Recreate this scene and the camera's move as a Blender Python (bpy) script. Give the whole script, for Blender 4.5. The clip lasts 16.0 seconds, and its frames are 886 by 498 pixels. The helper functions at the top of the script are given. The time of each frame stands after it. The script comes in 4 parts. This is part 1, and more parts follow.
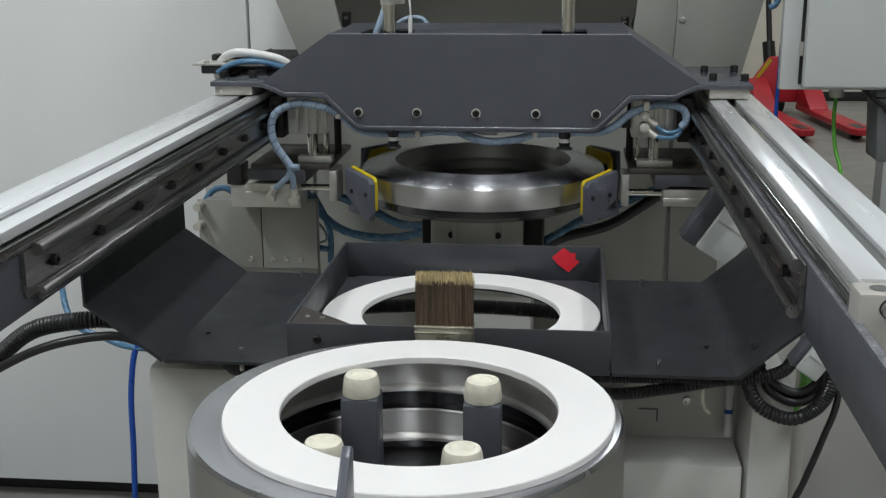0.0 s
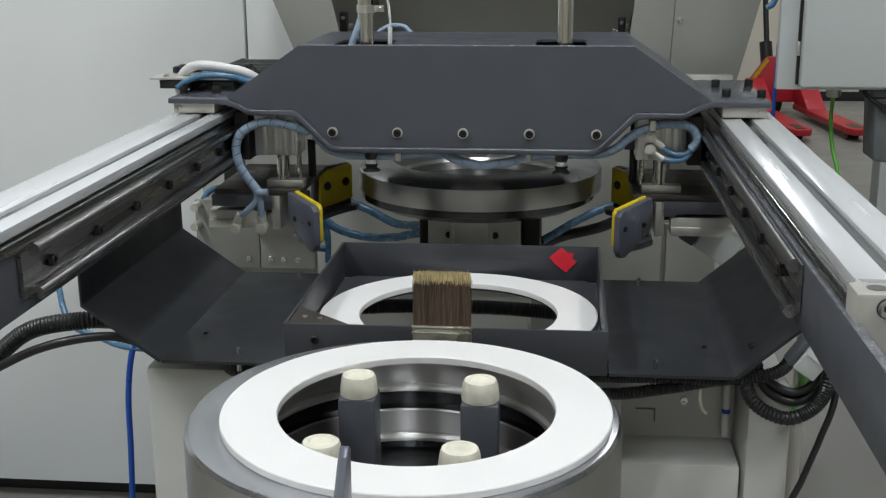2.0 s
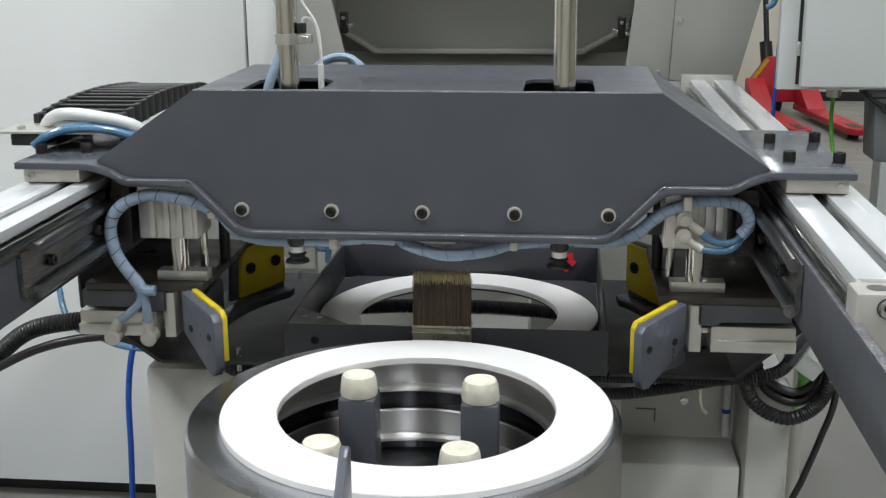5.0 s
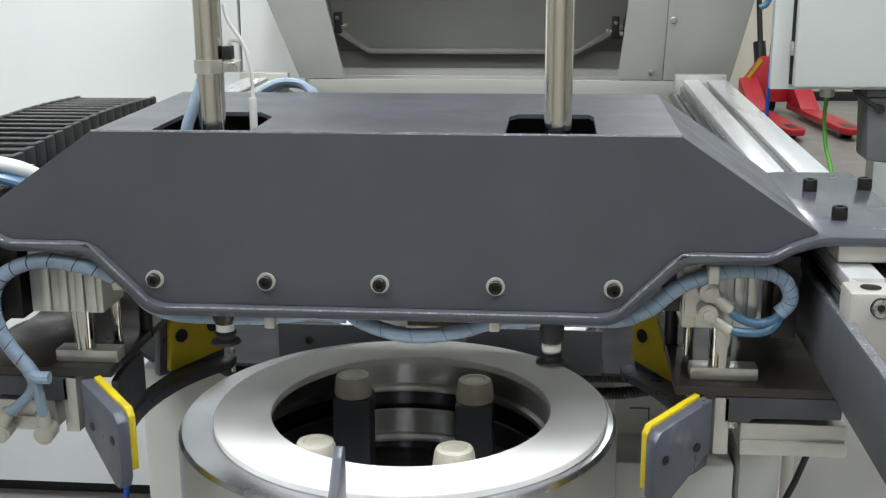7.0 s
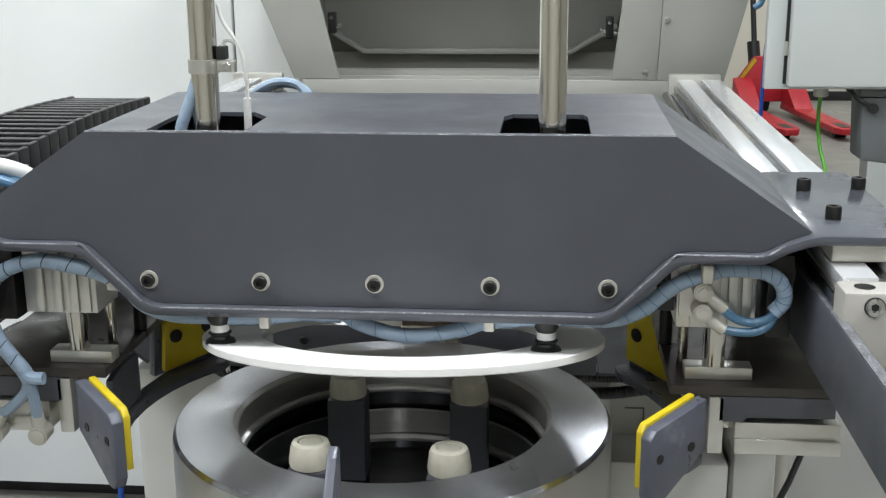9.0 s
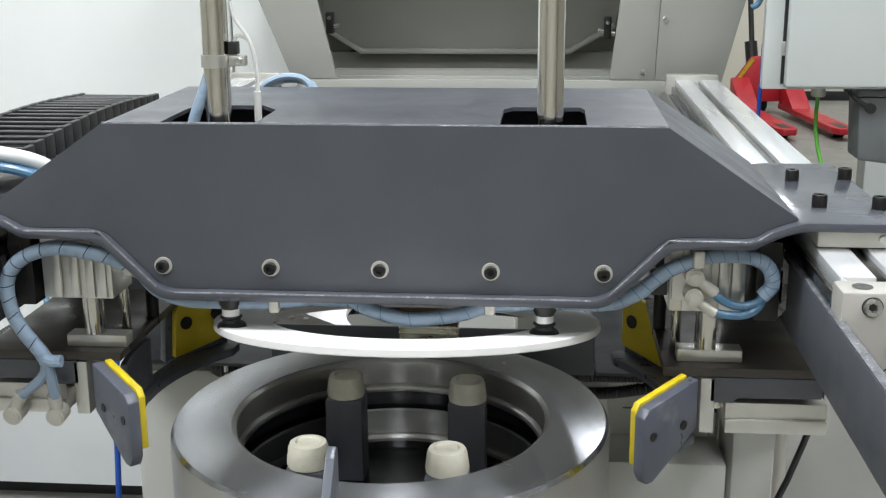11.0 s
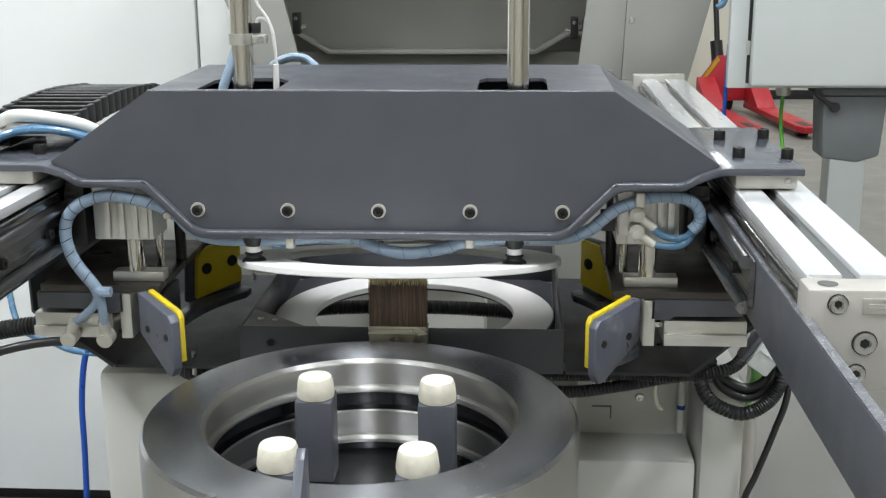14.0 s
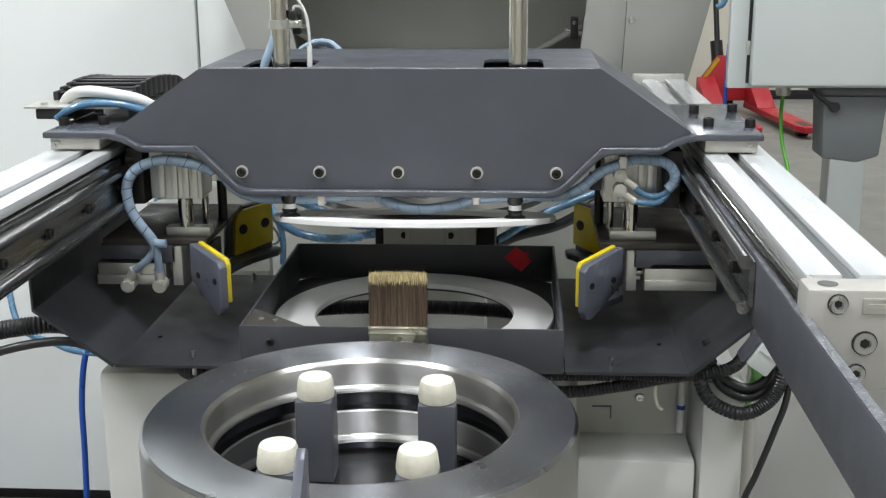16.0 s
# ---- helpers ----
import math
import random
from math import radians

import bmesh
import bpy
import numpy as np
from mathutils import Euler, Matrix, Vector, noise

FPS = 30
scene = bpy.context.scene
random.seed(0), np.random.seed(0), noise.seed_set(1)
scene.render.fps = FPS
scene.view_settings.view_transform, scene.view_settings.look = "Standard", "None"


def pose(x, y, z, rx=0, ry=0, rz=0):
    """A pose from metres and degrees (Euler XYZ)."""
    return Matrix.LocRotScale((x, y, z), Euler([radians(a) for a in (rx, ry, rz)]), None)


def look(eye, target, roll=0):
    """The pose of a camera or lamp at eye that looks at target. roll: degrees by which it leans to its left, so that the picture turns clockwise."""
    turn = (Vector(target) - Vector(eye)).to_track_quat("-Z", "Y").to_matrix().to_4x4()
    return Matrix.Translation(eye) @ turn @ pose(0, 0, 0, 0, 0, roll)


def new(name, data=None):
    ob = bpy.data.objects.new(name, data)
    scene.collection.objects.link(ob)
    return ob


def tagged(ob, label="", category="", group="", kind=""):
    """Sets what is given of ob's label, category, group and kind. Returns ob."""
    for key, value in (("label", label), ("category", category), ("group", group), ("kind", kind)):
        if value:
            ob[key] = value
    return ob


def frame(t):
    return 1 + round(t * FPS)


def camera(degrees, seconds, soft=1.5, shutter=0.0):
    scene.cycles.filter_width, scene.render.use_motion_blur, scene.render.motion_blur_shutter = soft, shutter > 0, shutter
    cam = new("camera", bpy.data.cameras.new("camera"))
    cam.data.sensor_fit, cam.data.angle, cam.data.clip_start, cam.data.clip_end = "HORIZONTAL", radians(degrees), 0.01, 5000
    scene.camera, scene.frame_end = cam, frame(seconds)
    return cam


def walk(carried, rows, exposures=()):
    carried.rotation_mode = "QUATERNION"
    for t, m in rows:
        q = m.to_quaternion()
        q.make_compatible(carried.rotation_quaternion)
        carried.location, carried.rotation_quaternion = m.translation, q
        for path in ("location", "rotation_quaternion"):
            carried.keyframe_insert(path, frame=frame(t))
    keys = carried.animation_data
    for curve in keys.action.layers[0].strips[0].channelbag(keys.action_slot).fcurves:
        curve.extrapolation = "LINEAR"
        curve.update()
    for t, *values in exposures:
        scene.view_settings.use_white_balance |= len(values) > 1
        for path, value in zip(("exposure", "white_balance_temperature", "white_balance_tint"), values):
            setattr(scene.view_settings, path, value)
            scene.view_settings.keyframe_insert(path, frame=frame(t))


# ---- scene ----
EYE = Vector((0.157, -1.113, 1.42))
PITCH, YAW, ROLL = 15.075, 6.037, -0.378


def aim(pan):
    """The camera on its tripod, turned by pan degrees."""
    a, p = radians(YAW + pan), radians(PITCH)
    way = Vector((-math.sin(a) * math.cos(p), math.cos(a) * math.cos(p), -math.sin(p)))
    return look(EYE, EYE + way, ROLL)


cam = camera(41.4, 16.0, soft=1.25, shutter=0.5)
PANS = ((0, 0), (0.5, -.10), (1, -.14), (1.5, -.13), (2, -.13), (2.5, -.13), (3, -.12), (3.5, -.10), (4, -.02), (4.5, -.05),
        (6, -.31), (6.5, -.366), (7, -.418), (7.5, -.64), (8, -.653), (8.5, -.68), (9, -.693), (10, -.75), (11, -.80), (11.5, -.837), (12, -.994),
        (12.5, -1.52), (13, -1.731), (13.5, -1.916), (14, -2.378), (14.5, -2.391), (15, -2.378), (15.5, -2.338), (16, -2.378))
walk(cam, [(t, aim(p)) for t, p in PANS],
     exposures=[(0, -0.74), (1.5, -0.7), (4, -0.5), (6.3, -0.08), (9, 0.05), (12.5, 0.15), (14.5, 0.1), (16, 0.02)])

# ---- light: a factory hall under rows of ceiling lights ----
world = bpy.data.worlds.new("hall_air")
scene.world = world
world.use_nodes = True
world.node_tree.nodes["Background"].inputs[0].default_value = (0.8, 0.9, 1.0, 1)
world.node_tree.nodes["Background"].inputs[1].default_value = 0.03
CEILING = 4.6
LIGHTS = [(-2.5, -0.9, 1.8), (0.1, -0.15, 1.1), (2.5, -0.9, 1.5)] + [(x, -3.4, 0.42) for x in (-2.2, 0.1, 2.4)] + [(1.3, 7.0, 1.0), (4.2, 7.0, 1.0)]
LIGHT_POWER = 72.0


# ---- materials ----
def material(name, base, rough=0.5, metal=0.0, scale=40, vary=0.12, grain=0.0, grain_scale=300, rough_vary=0.1, stretch=(1, 1, 1), coat=0.0, wear=0.0, emit=0.0, alpha=1.0, spot=0.0):
    m = bpy.data.materials.new(name)
    m.use_nodes = True
    nt = m.node_tree
    b = nt.nodes["Principled BSDF"]
    b.inputs["Metallic"].default_value = metal
    b.inputs["Coat Weight"].default_value = coat
    tc = nt.nodes.new("ShaderNodeTexCoord")
    mp = nt.nodes.new("ShaderNodeMapping")
    mp.inputs["Scale"].default_value = stretch
    nt.links.new(tc.outputs["Object"], mp.inputs[0])
    n1 = nt.nodes.new("ShaderNodeTexNoise")
    n1.inputs["Scale"].default_value, n1.inputs["Detail"].default_value = scale * 0.15, 4
    n2 = nt.nodes.new("ShaderNodeTexNoise")
    n2.inputs["Scale"].default_value, n2.inputs["Detail"].default_value = scale, 6
    for n in (n1, n2):
        nt.links.new(mp.outputs[0], n.inputs["Vector"])
    add = nt.nodes.new("ShaderNodeMath")
    add.operation = "ADD"
    nt.links.new(n1.outputs[0], add.inputs[0])
    nt.links.new(n2.outputs[0], add.inputs[1])
    ramp = nt.nodes.new("ShaderNodeMapRange")
    ramp.inputs[1].default_value, ramp.inputs[2].default_value = 0.6, 1.4
    ramp.inputs[3].default_value, ramp.inputs[4].default_value = 1 - vary, 1 + vary
    nt.links.new(add.outputs[0], ramp.inputs[0])
    mix = nt.nodes.new("ShaderNodeVectorMath")
    mix.operation = "SCALE"
    mix.inputs[0].default_value = base
    nt.links.new(ramp.outputs[0], mix.inputs["Scale"])
    colour = mix.outputs[0]
    if wear or spot:
        w = nt.nodes.new("ShaderNodeTexNoise")
        w.inputs["Scale"].default_value, w.inputs["Detail"].default_value = scale * 0.5, 8
        nt.links.new(mp.outputs[0], w.inputs["Vector"])
        wr = nt.nodes.new("ShaderNodeMapRange")
        wr.inputs[1].default_value, wr.inputs[2].default_value = 0.62, 0.75
        wr.inputs[4].default_value = wear or spot
        nt.links.new(w.outputs[0], wr.inputs[0])
        wm = nt.nodes.new("ShaderNodeMix")
        wm.data_type = "RGBA"
        nt.links.new(wr.outputs[0], wm.inputs["Factor"])
        nt.links.new(colour, wm.inputs["A"])
        wm.inputs["B"].default_value = (0.05, 0.045, 0.04, 1) if spot else (0.4, 0.4, 0.4, 1)
        colour = wm.outputs["Result"]
    nt.links.new(colour, b.inputs["Base Color"])
    rr = nt.nodes.new("ShaderNodeMapRange")
    rr.inputs[1].default_value, rr.inputs[2].default_value = 0.3, 0.7
    rr.inputs[3].default_value, rr.inputs[4].default_value = max(rough - rough_vary, 0.03), min(rough + rough_vary, 1)
    nt.links.new(n2.outputs[0], rr.inputs[0])
    nt.links.new(rr.outputs[0], b.inputs["Roughness"])
    if grain:
        n3 = nt.nodes.new("ShaderNodeTexNoise")
        n3.inputs["Scale"].default_value, n3.inputs["Detail"].default_value = grain_scale, 2
        nt.links.new(mp.outputs[0], n3.inputs["Vector"])
        bump = nt.nodes.new("ShaderNodeBump")
        bump.inputs["Strength"].default_value, bump.inputs["Distance"].default_value = grain, 0.002
        nt.links.new(n3.outputs[0], bump.inputs["Height"])
        nt.links.new(bump.outputs[0], b.inputs["Normal"])
    if emit:
        b.inputs["Emission Color"].default_value = (*base, 1)
        b.inputs["Emission Strength"].default_value = emit
    if alpha < 1:
        b.inputs["Transmission Weight"].default_value = 1 - alpha
    return m


def turned(name, base, rough, rings=0.0, lathe_axis="Z"):
    """Lathe-turned steel: fine rings round the axis, long soft highlights across them."""
    m = material(name, base, rough, 1.0, 30, 0.03, rough_vary=0.015)
    nt = m.node_tree
    b = nt.nodes["Principled BSDF"]
    b.inputs["Anisotropic"].default_value, b.inputs["Anisotropic Rotation"].default_value = 0.95, 0.25
    tan = nt.nodes.new("ShaderNodeTangent")
    tan.direction_type, tan.axis = "RADIAL", lathe_axis
    nt.links.new(tan.outputs[0], b.inputs["Tangent"])
    if not rings:
        return m
    tc = nt.nodes.new("ShaderNodeTexCoord")
    xyz = nt.nodes.new("ShaderNodeSeparateXYZ")
    nt.links.new(tc.outputs["Object"], xyz.inputs[0])
    flat = nt.nodes.new("ShaderNodeCombineXYZ")
    nt.links.new(xyz.outputs[0], flat.inputs[0])
    nt.links.new(xyz.outputs[1], flat.inputs[1])
    radius = nt.nodes.new("ShaderNodeVectorMath")
    radius.operation = "LENGTH"
    nt.links.new(flat.outputs[0], radius.inputs[0])
    groove = nt.nodes.new("ShaderNodeCombineXYZ")
    nt.links.new(radius.outputs["Value"], groove.inputs[0])
    nt.links.new(xyz.outputs[2], groove.inputs[1])
    fine = nt.nodes.new("ShaderNodeTexNoise")
    fine.inputs["Scale"].default_value, fine.inputs["Detail"].default_value = rings, 3
    nt.links.new(groove.outputs[0], fine.inputs["Vector"])
    shade = nt.nodes.new("ShaderNodeMapRange")
    shade.inputs[1].default_value, shade.inputs[2].default_value = 0.3, 0.7
    shade.inputs[3].default_value, shade.inputs[4].default_value = 0.94, 1.05
    nt.links.new(fine.outputs[0], shade.inputs[0])
    tone = nt.nodes.new("ShaderNodeVectorMath")
    tone.operation = "SCALE"
    nt.links.new(b.inputs["Base Color"].links[0].from_socket, tone.inputs[0])
    nt.links.new(shade.outputs[0], tone.inputs["Scale"])
    nt.links.new(tone.outputs[0], b.inputs["Base Color"])
    return m


DARK = material("dark_grey_hammer_paint", (0.078, 0.082, 0.096), 0.36, 0, 18, 0.1, 0.14, 600, 0.08)
DARK_GLOSS = material("dark_grey_gloss_paint", (0.07, 0.074, 0.088), 0.21, 0, 18, 0.1, 0.12, 300, 0.08)
DARK2 = material("dark_grey_oily_paint", (0.028, 0.03, 0.034), 0.42, 0, 14, 0.22, 0.12, 300, 0.12)
BLACKSTEEL = material("blackened_steel", (0.035, 0.034, 0.033), 0.4, 0.6, 60, 0.3, 0.1)
BOXPAINT = material("dark_box_paint", (0.044, 0.046, 0.053), 0.38, 0, 14, 0.18, 0.12, 300, 0.1)
GREASY = material("greasy_dark_plate", (0.06, 0.052, 0.045), 0.4, 0.3, 25, 0.4, 0.1, 200, 0.15)
STEEL = turned("turned_steel", (0.6, 0.61, 0.645), 0.26, 700.0)
STEEL_SIDE = turned("ground_steel_side", (0.6, 0.59, 0.57), 0.37)
BORE = turned("bored_steel", (0.72, 0.71, 0.69), 0.36)
GROOVE = turned("dark_turned_tone", (0.16, 0.16, 0.17), 0.22)
BARSTEEL = material("brushed_bar_steel", (0.72, 0.69, 0.63), 0.13, 1, 60, 0.12, 0.05, 500, 0.08, (1, 1, 0.04))
RAIL = material("ground_rail_steel", (0.33, 0.325, 0.32), 0.27, 1, 50, 0.15, 0.05, 400, 0.1, (1, 0.03, 1))
ALU = material("anodised_aluminium", (0.66, 0.65, 0.61), 0.36, 0.85, 60, 0.08, 0.05, 600, 0.08)
ALU_BRIGHT = material("bright_extruded_aluminium", (0.78, 0.79, 0.805), 0.24, 0.52, 40, 0.04, 0.03, 300, 0.04, (1, 0.05, 1))
SLOT = material("steel_cover_band", (0.3, 0.3, 0.3), 0.2, 1, 30, 0.1, 0, 300, 0.05, (1, 0.05, 1))
CREAM_METAL = material("pale_cast_metal", (0.58, 0.56, 0.5), 0.45, 0.3, 50, 0.1, 0.06)
BLOCK_PAINT = material("pale_grey_block", (0.43, 0.41, 0.38), 0.45, 0.1, 30, 0.06, 0.05, 500)
WHITE = material("white_plastic_sheet", (0.79, 0.78, 0.765), 0.38, 0, 12, 0.03, 0.04, 500)
CREAM = material("cream_rubber", (0.71, 0.675, 0.56), 0.55, 0, 70, 0.2, 0.2, 400, spot=0.32)
YELLOW = material("yellow_polyurethane", (0.57, 0.435, 0.012), 0.45, 0, 55, 0.16, 0.12, 300, spot=0.5)
JAW = material("blue_grey_jaw_paint", (0.088, 0.094, 0.118), 0.36, 0.1, 50, 0.15, 0.06, 300, wear=0.25)
MACHINE = material("light_grey_machine_paint", (0.33, 0.33, 0.3), 0.42, 0, 10, 0.05, 0.08, 500, 0.03)
BASEPAINT = material("pale_machine_base_paint", (0.58, 0.58, 0.545), 0.42, 0, 10, 0.06, 0.08, 500, spot=0.06)
PANEL = material("white_enclosure_paint", (0.82, 0.84, 0.83), 0.5, 0, 4, 0.03, 0.05, 500)
CABINET = material("grey_cabinet_paint", (0.58, 0.61, 0.6), 0.3, 0, 8, 0.03, 0.06, 500, 0.02)
GREYPLASTIC = material("mid_grey_plastic", (0.13, 0.14, 0.145), 0.5, 0, 30, 0.08, 0.05)
BLACK = material("black_plastic", (0.018, 0.018, 0.019), 0.4, 0, 60, 0.3, 0.05)
BOLT = material("black_oxide_bolt", (0.035, 0.034, 0.034), 0.38, 0.7, 80, 0.3)
ZINC = material("zinc_bolt", (0.6, 0.6, 0.58), 0.3, 1, 80, 0.12)
CLEAR_BLUE = material("pale_blue_spiral_wrap", (0.29, 0.38, 0.49), 0.32, 0, 60, 0.12, 0.05, 300)
BLUE_TUBE = material("blue_air_tube", (0.085, 0.19, 0.31), 0.25, 0, 60, 0.15)
BLUE_CABLE = material("dark_blue_cable", (0.01, 0.07, 0.38), 0.35, 0, 60, 0.1)
GREEN_CABLE = material("green_earth_cable", (0.1, 0.36, 0.04), 0.4, 0, 60, 0.15)
WHITE_TUBE = material("white_tube", (0.72, 0.72, 0.7), 0.4, 0, 60, 0.08)
RED = material("red_jack_paint", (0.5, 0.022, 0.035), 0.42, 0, 20, 0.15, 0.05, spot=0.2)
REDTAPE = material("red_tape", (0.72, 0.015, 0.035), 0.5, 0, 60, 0.1)
FLOOR = material("worn_concrete", (0.27, 0.265, 0.245), 0.42, 0, 6, 0.18, 0.1, 90, 0.15, spot=0.15)
HALLWALL = material("cream_hall_wall", (0.5, 0.49, 0.44), 0.6, 0, 3, 0.05, 0.05)
# hall wall cream made lighter, standing in for light the far wall lacks
NORTHWALL = material("lightened_cream_far_wall", (0.78, 0.75, 0.64), 0.6, 0, 3, 0.05, 0.05)
BRISTLE = material("bristle", (0.085, 0.055, 0.034), 0.5, 0, 600, 0.5, 0.3, 900, 0.1, (1, 1, 0.03))
BRISTLE_TIP = material("pale_bristle_tip", (0.5, 0.41, 0.22), 0.55, 0, 600, 0.3, 0.3, 900, 0.1, (1, 1, 0.05))
for strand, low in ((BRISTLE, 0.45), (BRISTLE_TIP, 0.6)):
    geo = strand.node_tree.nodes.new("ShaderNodeNewGeometry")
    span = strand.node_tree.nodes.new("ShaderNodeMapRange")
    span.inputs[3].default_value, span.inputs[4].default_value = low, 2.2 - low
    strand.node_tree.links.new(geo.outputs["Random Per Island"], span.inputs[0])
    tone = strand.node_tree.nodes.new("ShaderNodeVectorMath")
    tone.operation = "SCALE"
    shader = strand.node_tree.nodes["Principled BSDF"]
    strand.node_tree.links.new(shader.inputs["Base Color"].links[0].from_socket, tone.inputs[0])
    strand.node_tree.links.new(span.outputs[0], tone.inputs["Scale"])
    strand.node_tree.links.new(tone.outputs[0], shader.inputs["Base Color"])
FERRULE = material("brass_tinted_ferrule", (0.6, 0.58, 0.48), 0.3, 1, 60, 0.15)
# paler edge tone: wear on the side plates, painted-in glints on the carriage
WORN_GLINT = material("worn_edge_glint", (0.17, 0.175, 0.19), 0.2, 0.2, 400, 0.5, 0.2, 500, 0.1)
LAMP = material("fluorescent_diffuser", (0.92, 0.97, 1.0), 0.5, emit=9.0)
LED = material("red_indicator", (1.0, 0.02, 0.03), 0.3, emit=2.0)


# ---- mesh tools ----
def mesh(name, bm, mat, smooth=None):
    bmesh.ops.recalc_face_normals(bm, faces=bm.faces)
    me = bpy.data.meshes.new(name)
    if smooth:
        for f in bm.faces:
            f.smooth = True
        for e in bm.edges:
            if len(e.link_faces) == 2 and e.calc_face_angle(0) > radians(smooth):
                e.smooth = False
    bm.to_mesh(me)
    bm.free()
    me.materials.append(mat)
    return new(name, me)


def part(name, bm, mat, parent, label="", smooth=35):
    ob = mesh(name, bm, mat, smooth)
    ob.parent = parent
    return tagged(ob, label)


def thing(name, x=0, y=0, z=0):
    ob = new(name)
    ob.location = (x, y, z)
    ob.empty_display_size = 0.05
    return ob


def box(x0, x1, y0, y1, z0, z1, bevel=0.0, bm=None):
    own = bmesh.new()
    bmesh.ops.create_cube(own, size=1, matrix=Matrix.LocRotScale(((x0 + x1) / 2, (y0 + y1) / 2, (z0 + z1) / 2), None, (abs(x1 - x0), abs(y1 - y0), abs(z1 - z0))))
    if bevel:
        bmesh.ops.bevel(own, geom=own.edges[:], offset=bevel, segments=2, profile=0.5, affect="EDGES")
    return join(bm, own)


def join(bm, own):
    if bm is None:
        return own
    me = bpy.data.meshes.new("joined")
    own.to_mesh(me)
    own.free()
    bm.from_mesh(me)
    bpy.data.meshes.remove(me)
    return bm


def rod(a, b, r, seg=24, bm=None, r2=None, bevel=0.0):
    a, b = Vector(a), Vector(b)
    own = bmesh.new()
    m = Matrix.Translation((a + b) / 2) @ (b - a).to_track_quat("Z", "Y").to_matrix().to_4x4()
    bmesh.ops.create_cone(own, cap_ends=True, segments=seg, radius1=r, radius2=r if r2 is None else r2, depth=(b - a).length, matrix=m)
    if bevel:
        bmesh.ops.bevel(own, geom=[e for e in own.edges if any(len(f.verts) > 4 for f in e.link_faces)], offset=bevel, segments=2, affect="EDGES")
    return join(bm, own)


def prism(poly, axis, a, b, bevel=0.0, bm=None):
    """A flat shape pushed along an axis: poly in the other two axes, in their order."""
    own = bmesh.new()
    put = {"x": lambda p, h: (h, p[0], p[1]), "y": lambda p, h: (p[0], h, p[1]), "z": lambda p, h: (p[0], p[1], h)}[axis]
    lo = [own.verts.new(put(p, a)) for p in poly]
    hi = [own.verts.new(put(p, b)) for p in poly]
    own.faces.new(lo)
    own.faces.new(hi)
    for i in range(len(poly)):
        j = (i + 1) % len(poly)
        own.faces.new((lo[i], lo[j], hi[j], hi[i]))
    if bevel:
        bmesh.ops.recalc_face_normals(own, faces=own.faces)
        bmesh.ops.bevel(own, geom=own.edges[:], offset=bevel, segments=2, profile=0.5, affect="EDGES")
    return join(bm, own)


def lathe(profile, seg=96, centre=(0, 0, 0), bm=None, closed=True):
    """A ring or a solid of revolution round z from (radius, height) pairs."""
    own = bmesh.new()
    loops = []
    for k in range(seg):
        a = 2 * math.pi * k / seg
        loops.append([own.verts.new((centre[0] + r * math.cos(a), centre[1] + r * math.sin(a), centre[2] + h)) for r, h in profile])
    n = len(profile)
    for k in range(seg):
        p, q = loops[k], loops[(k + 1) % seg]
        for i in range(n if closed else n - 1):
            j = (i + 1) % n
            own.faces.new((p[i], q[i], q[j], p[j]))
    bmesh.ops.remove_doubles(own, verts=own.verts, dist=1e-6)
    return join(bm, own)


def spline(points, per=8):
    pts = [Vector(p) for p in points]
    pts = [2 * pts[0] - pts[1]] + pts + [2 * pts[-1] - pts[-2]]
    out = []
    for i in range(1, len(pts) - 2):
        a, b, c, d = pts[i - 1:i + 3]
        for k in range(per):
            t = k / per
            out.append(0.5 * (2 * b + (c - a) * t + (2 * a - 5 * b + 4 * c - d) * t * t + (3 * b - a - 3 * c + d) * t ** 3))
    return out + [pts[-2]]


def tube(points, r, per=8, seg=10, ribs=0.0, bm=None, step=None):
    """A hose along a smooth curve; ribs gives a corrugated or wrapped one."""
    path = spline(points, per)
    if step:
        fine = [path[0]]
        for a, b in zip(path, path[1:]):
            n = max(1, round((b - a).length / step))
            fine += [a.lerp(b, (i + 1) / n) for i in range(n)]
        path = fine
    own = bmesh.new()
    loops, side = [], None
    for i, p in enumerate(path):
        d = (path[min(i + 1, len(path) - 1)] - path[max(i - 1, 0)]).normalized()
        if side is None:
            side = d.orthogonal()
        side = (side - d * side.dot(d)).normalized()
        up = d.cross(side)
        rr = r * (1 - ribs * (i % 2))
        loops.append([own.verts.new(p + rr * (math.cos(2 * math.pi * k / seg) * side + math.sin(2 * math.pi * k / seg) * up)) for k in range(seg)])
    for a, b in zip(loops, loops[1:]):
        for k in range(seg):
            own.faces.new((a[k], a[(k + 1) % seg], b[(k + 1) % seg], b[k]))
    own.faces.new(loops[0])
    own.faces.new(loops[-1])
    return join(bm, own)


def cap_screw(at, way, r=0.0065, h=0.008, bm=None):
    """A socket head cap screw whose head stands on at and points along way, with a recessed hexagon."""
    at, way = Vector(at), Vector(way).normalized()
    m = Matrix.Translation(at) @ way.to_track_quat("Z", "Y").to_matrix().to_4x4()
    own = lathe([(0, 0), (r, 0), (r, h * 0.85), (r * 0.88, h), (r * 0.52, h), (r * 0.5, h * 0.45), (0, h * 0.45)], 18, closed=False)
    bmesh.ops.transform(own, matrix=m, verts=own.verts)
    return join(bm, own)


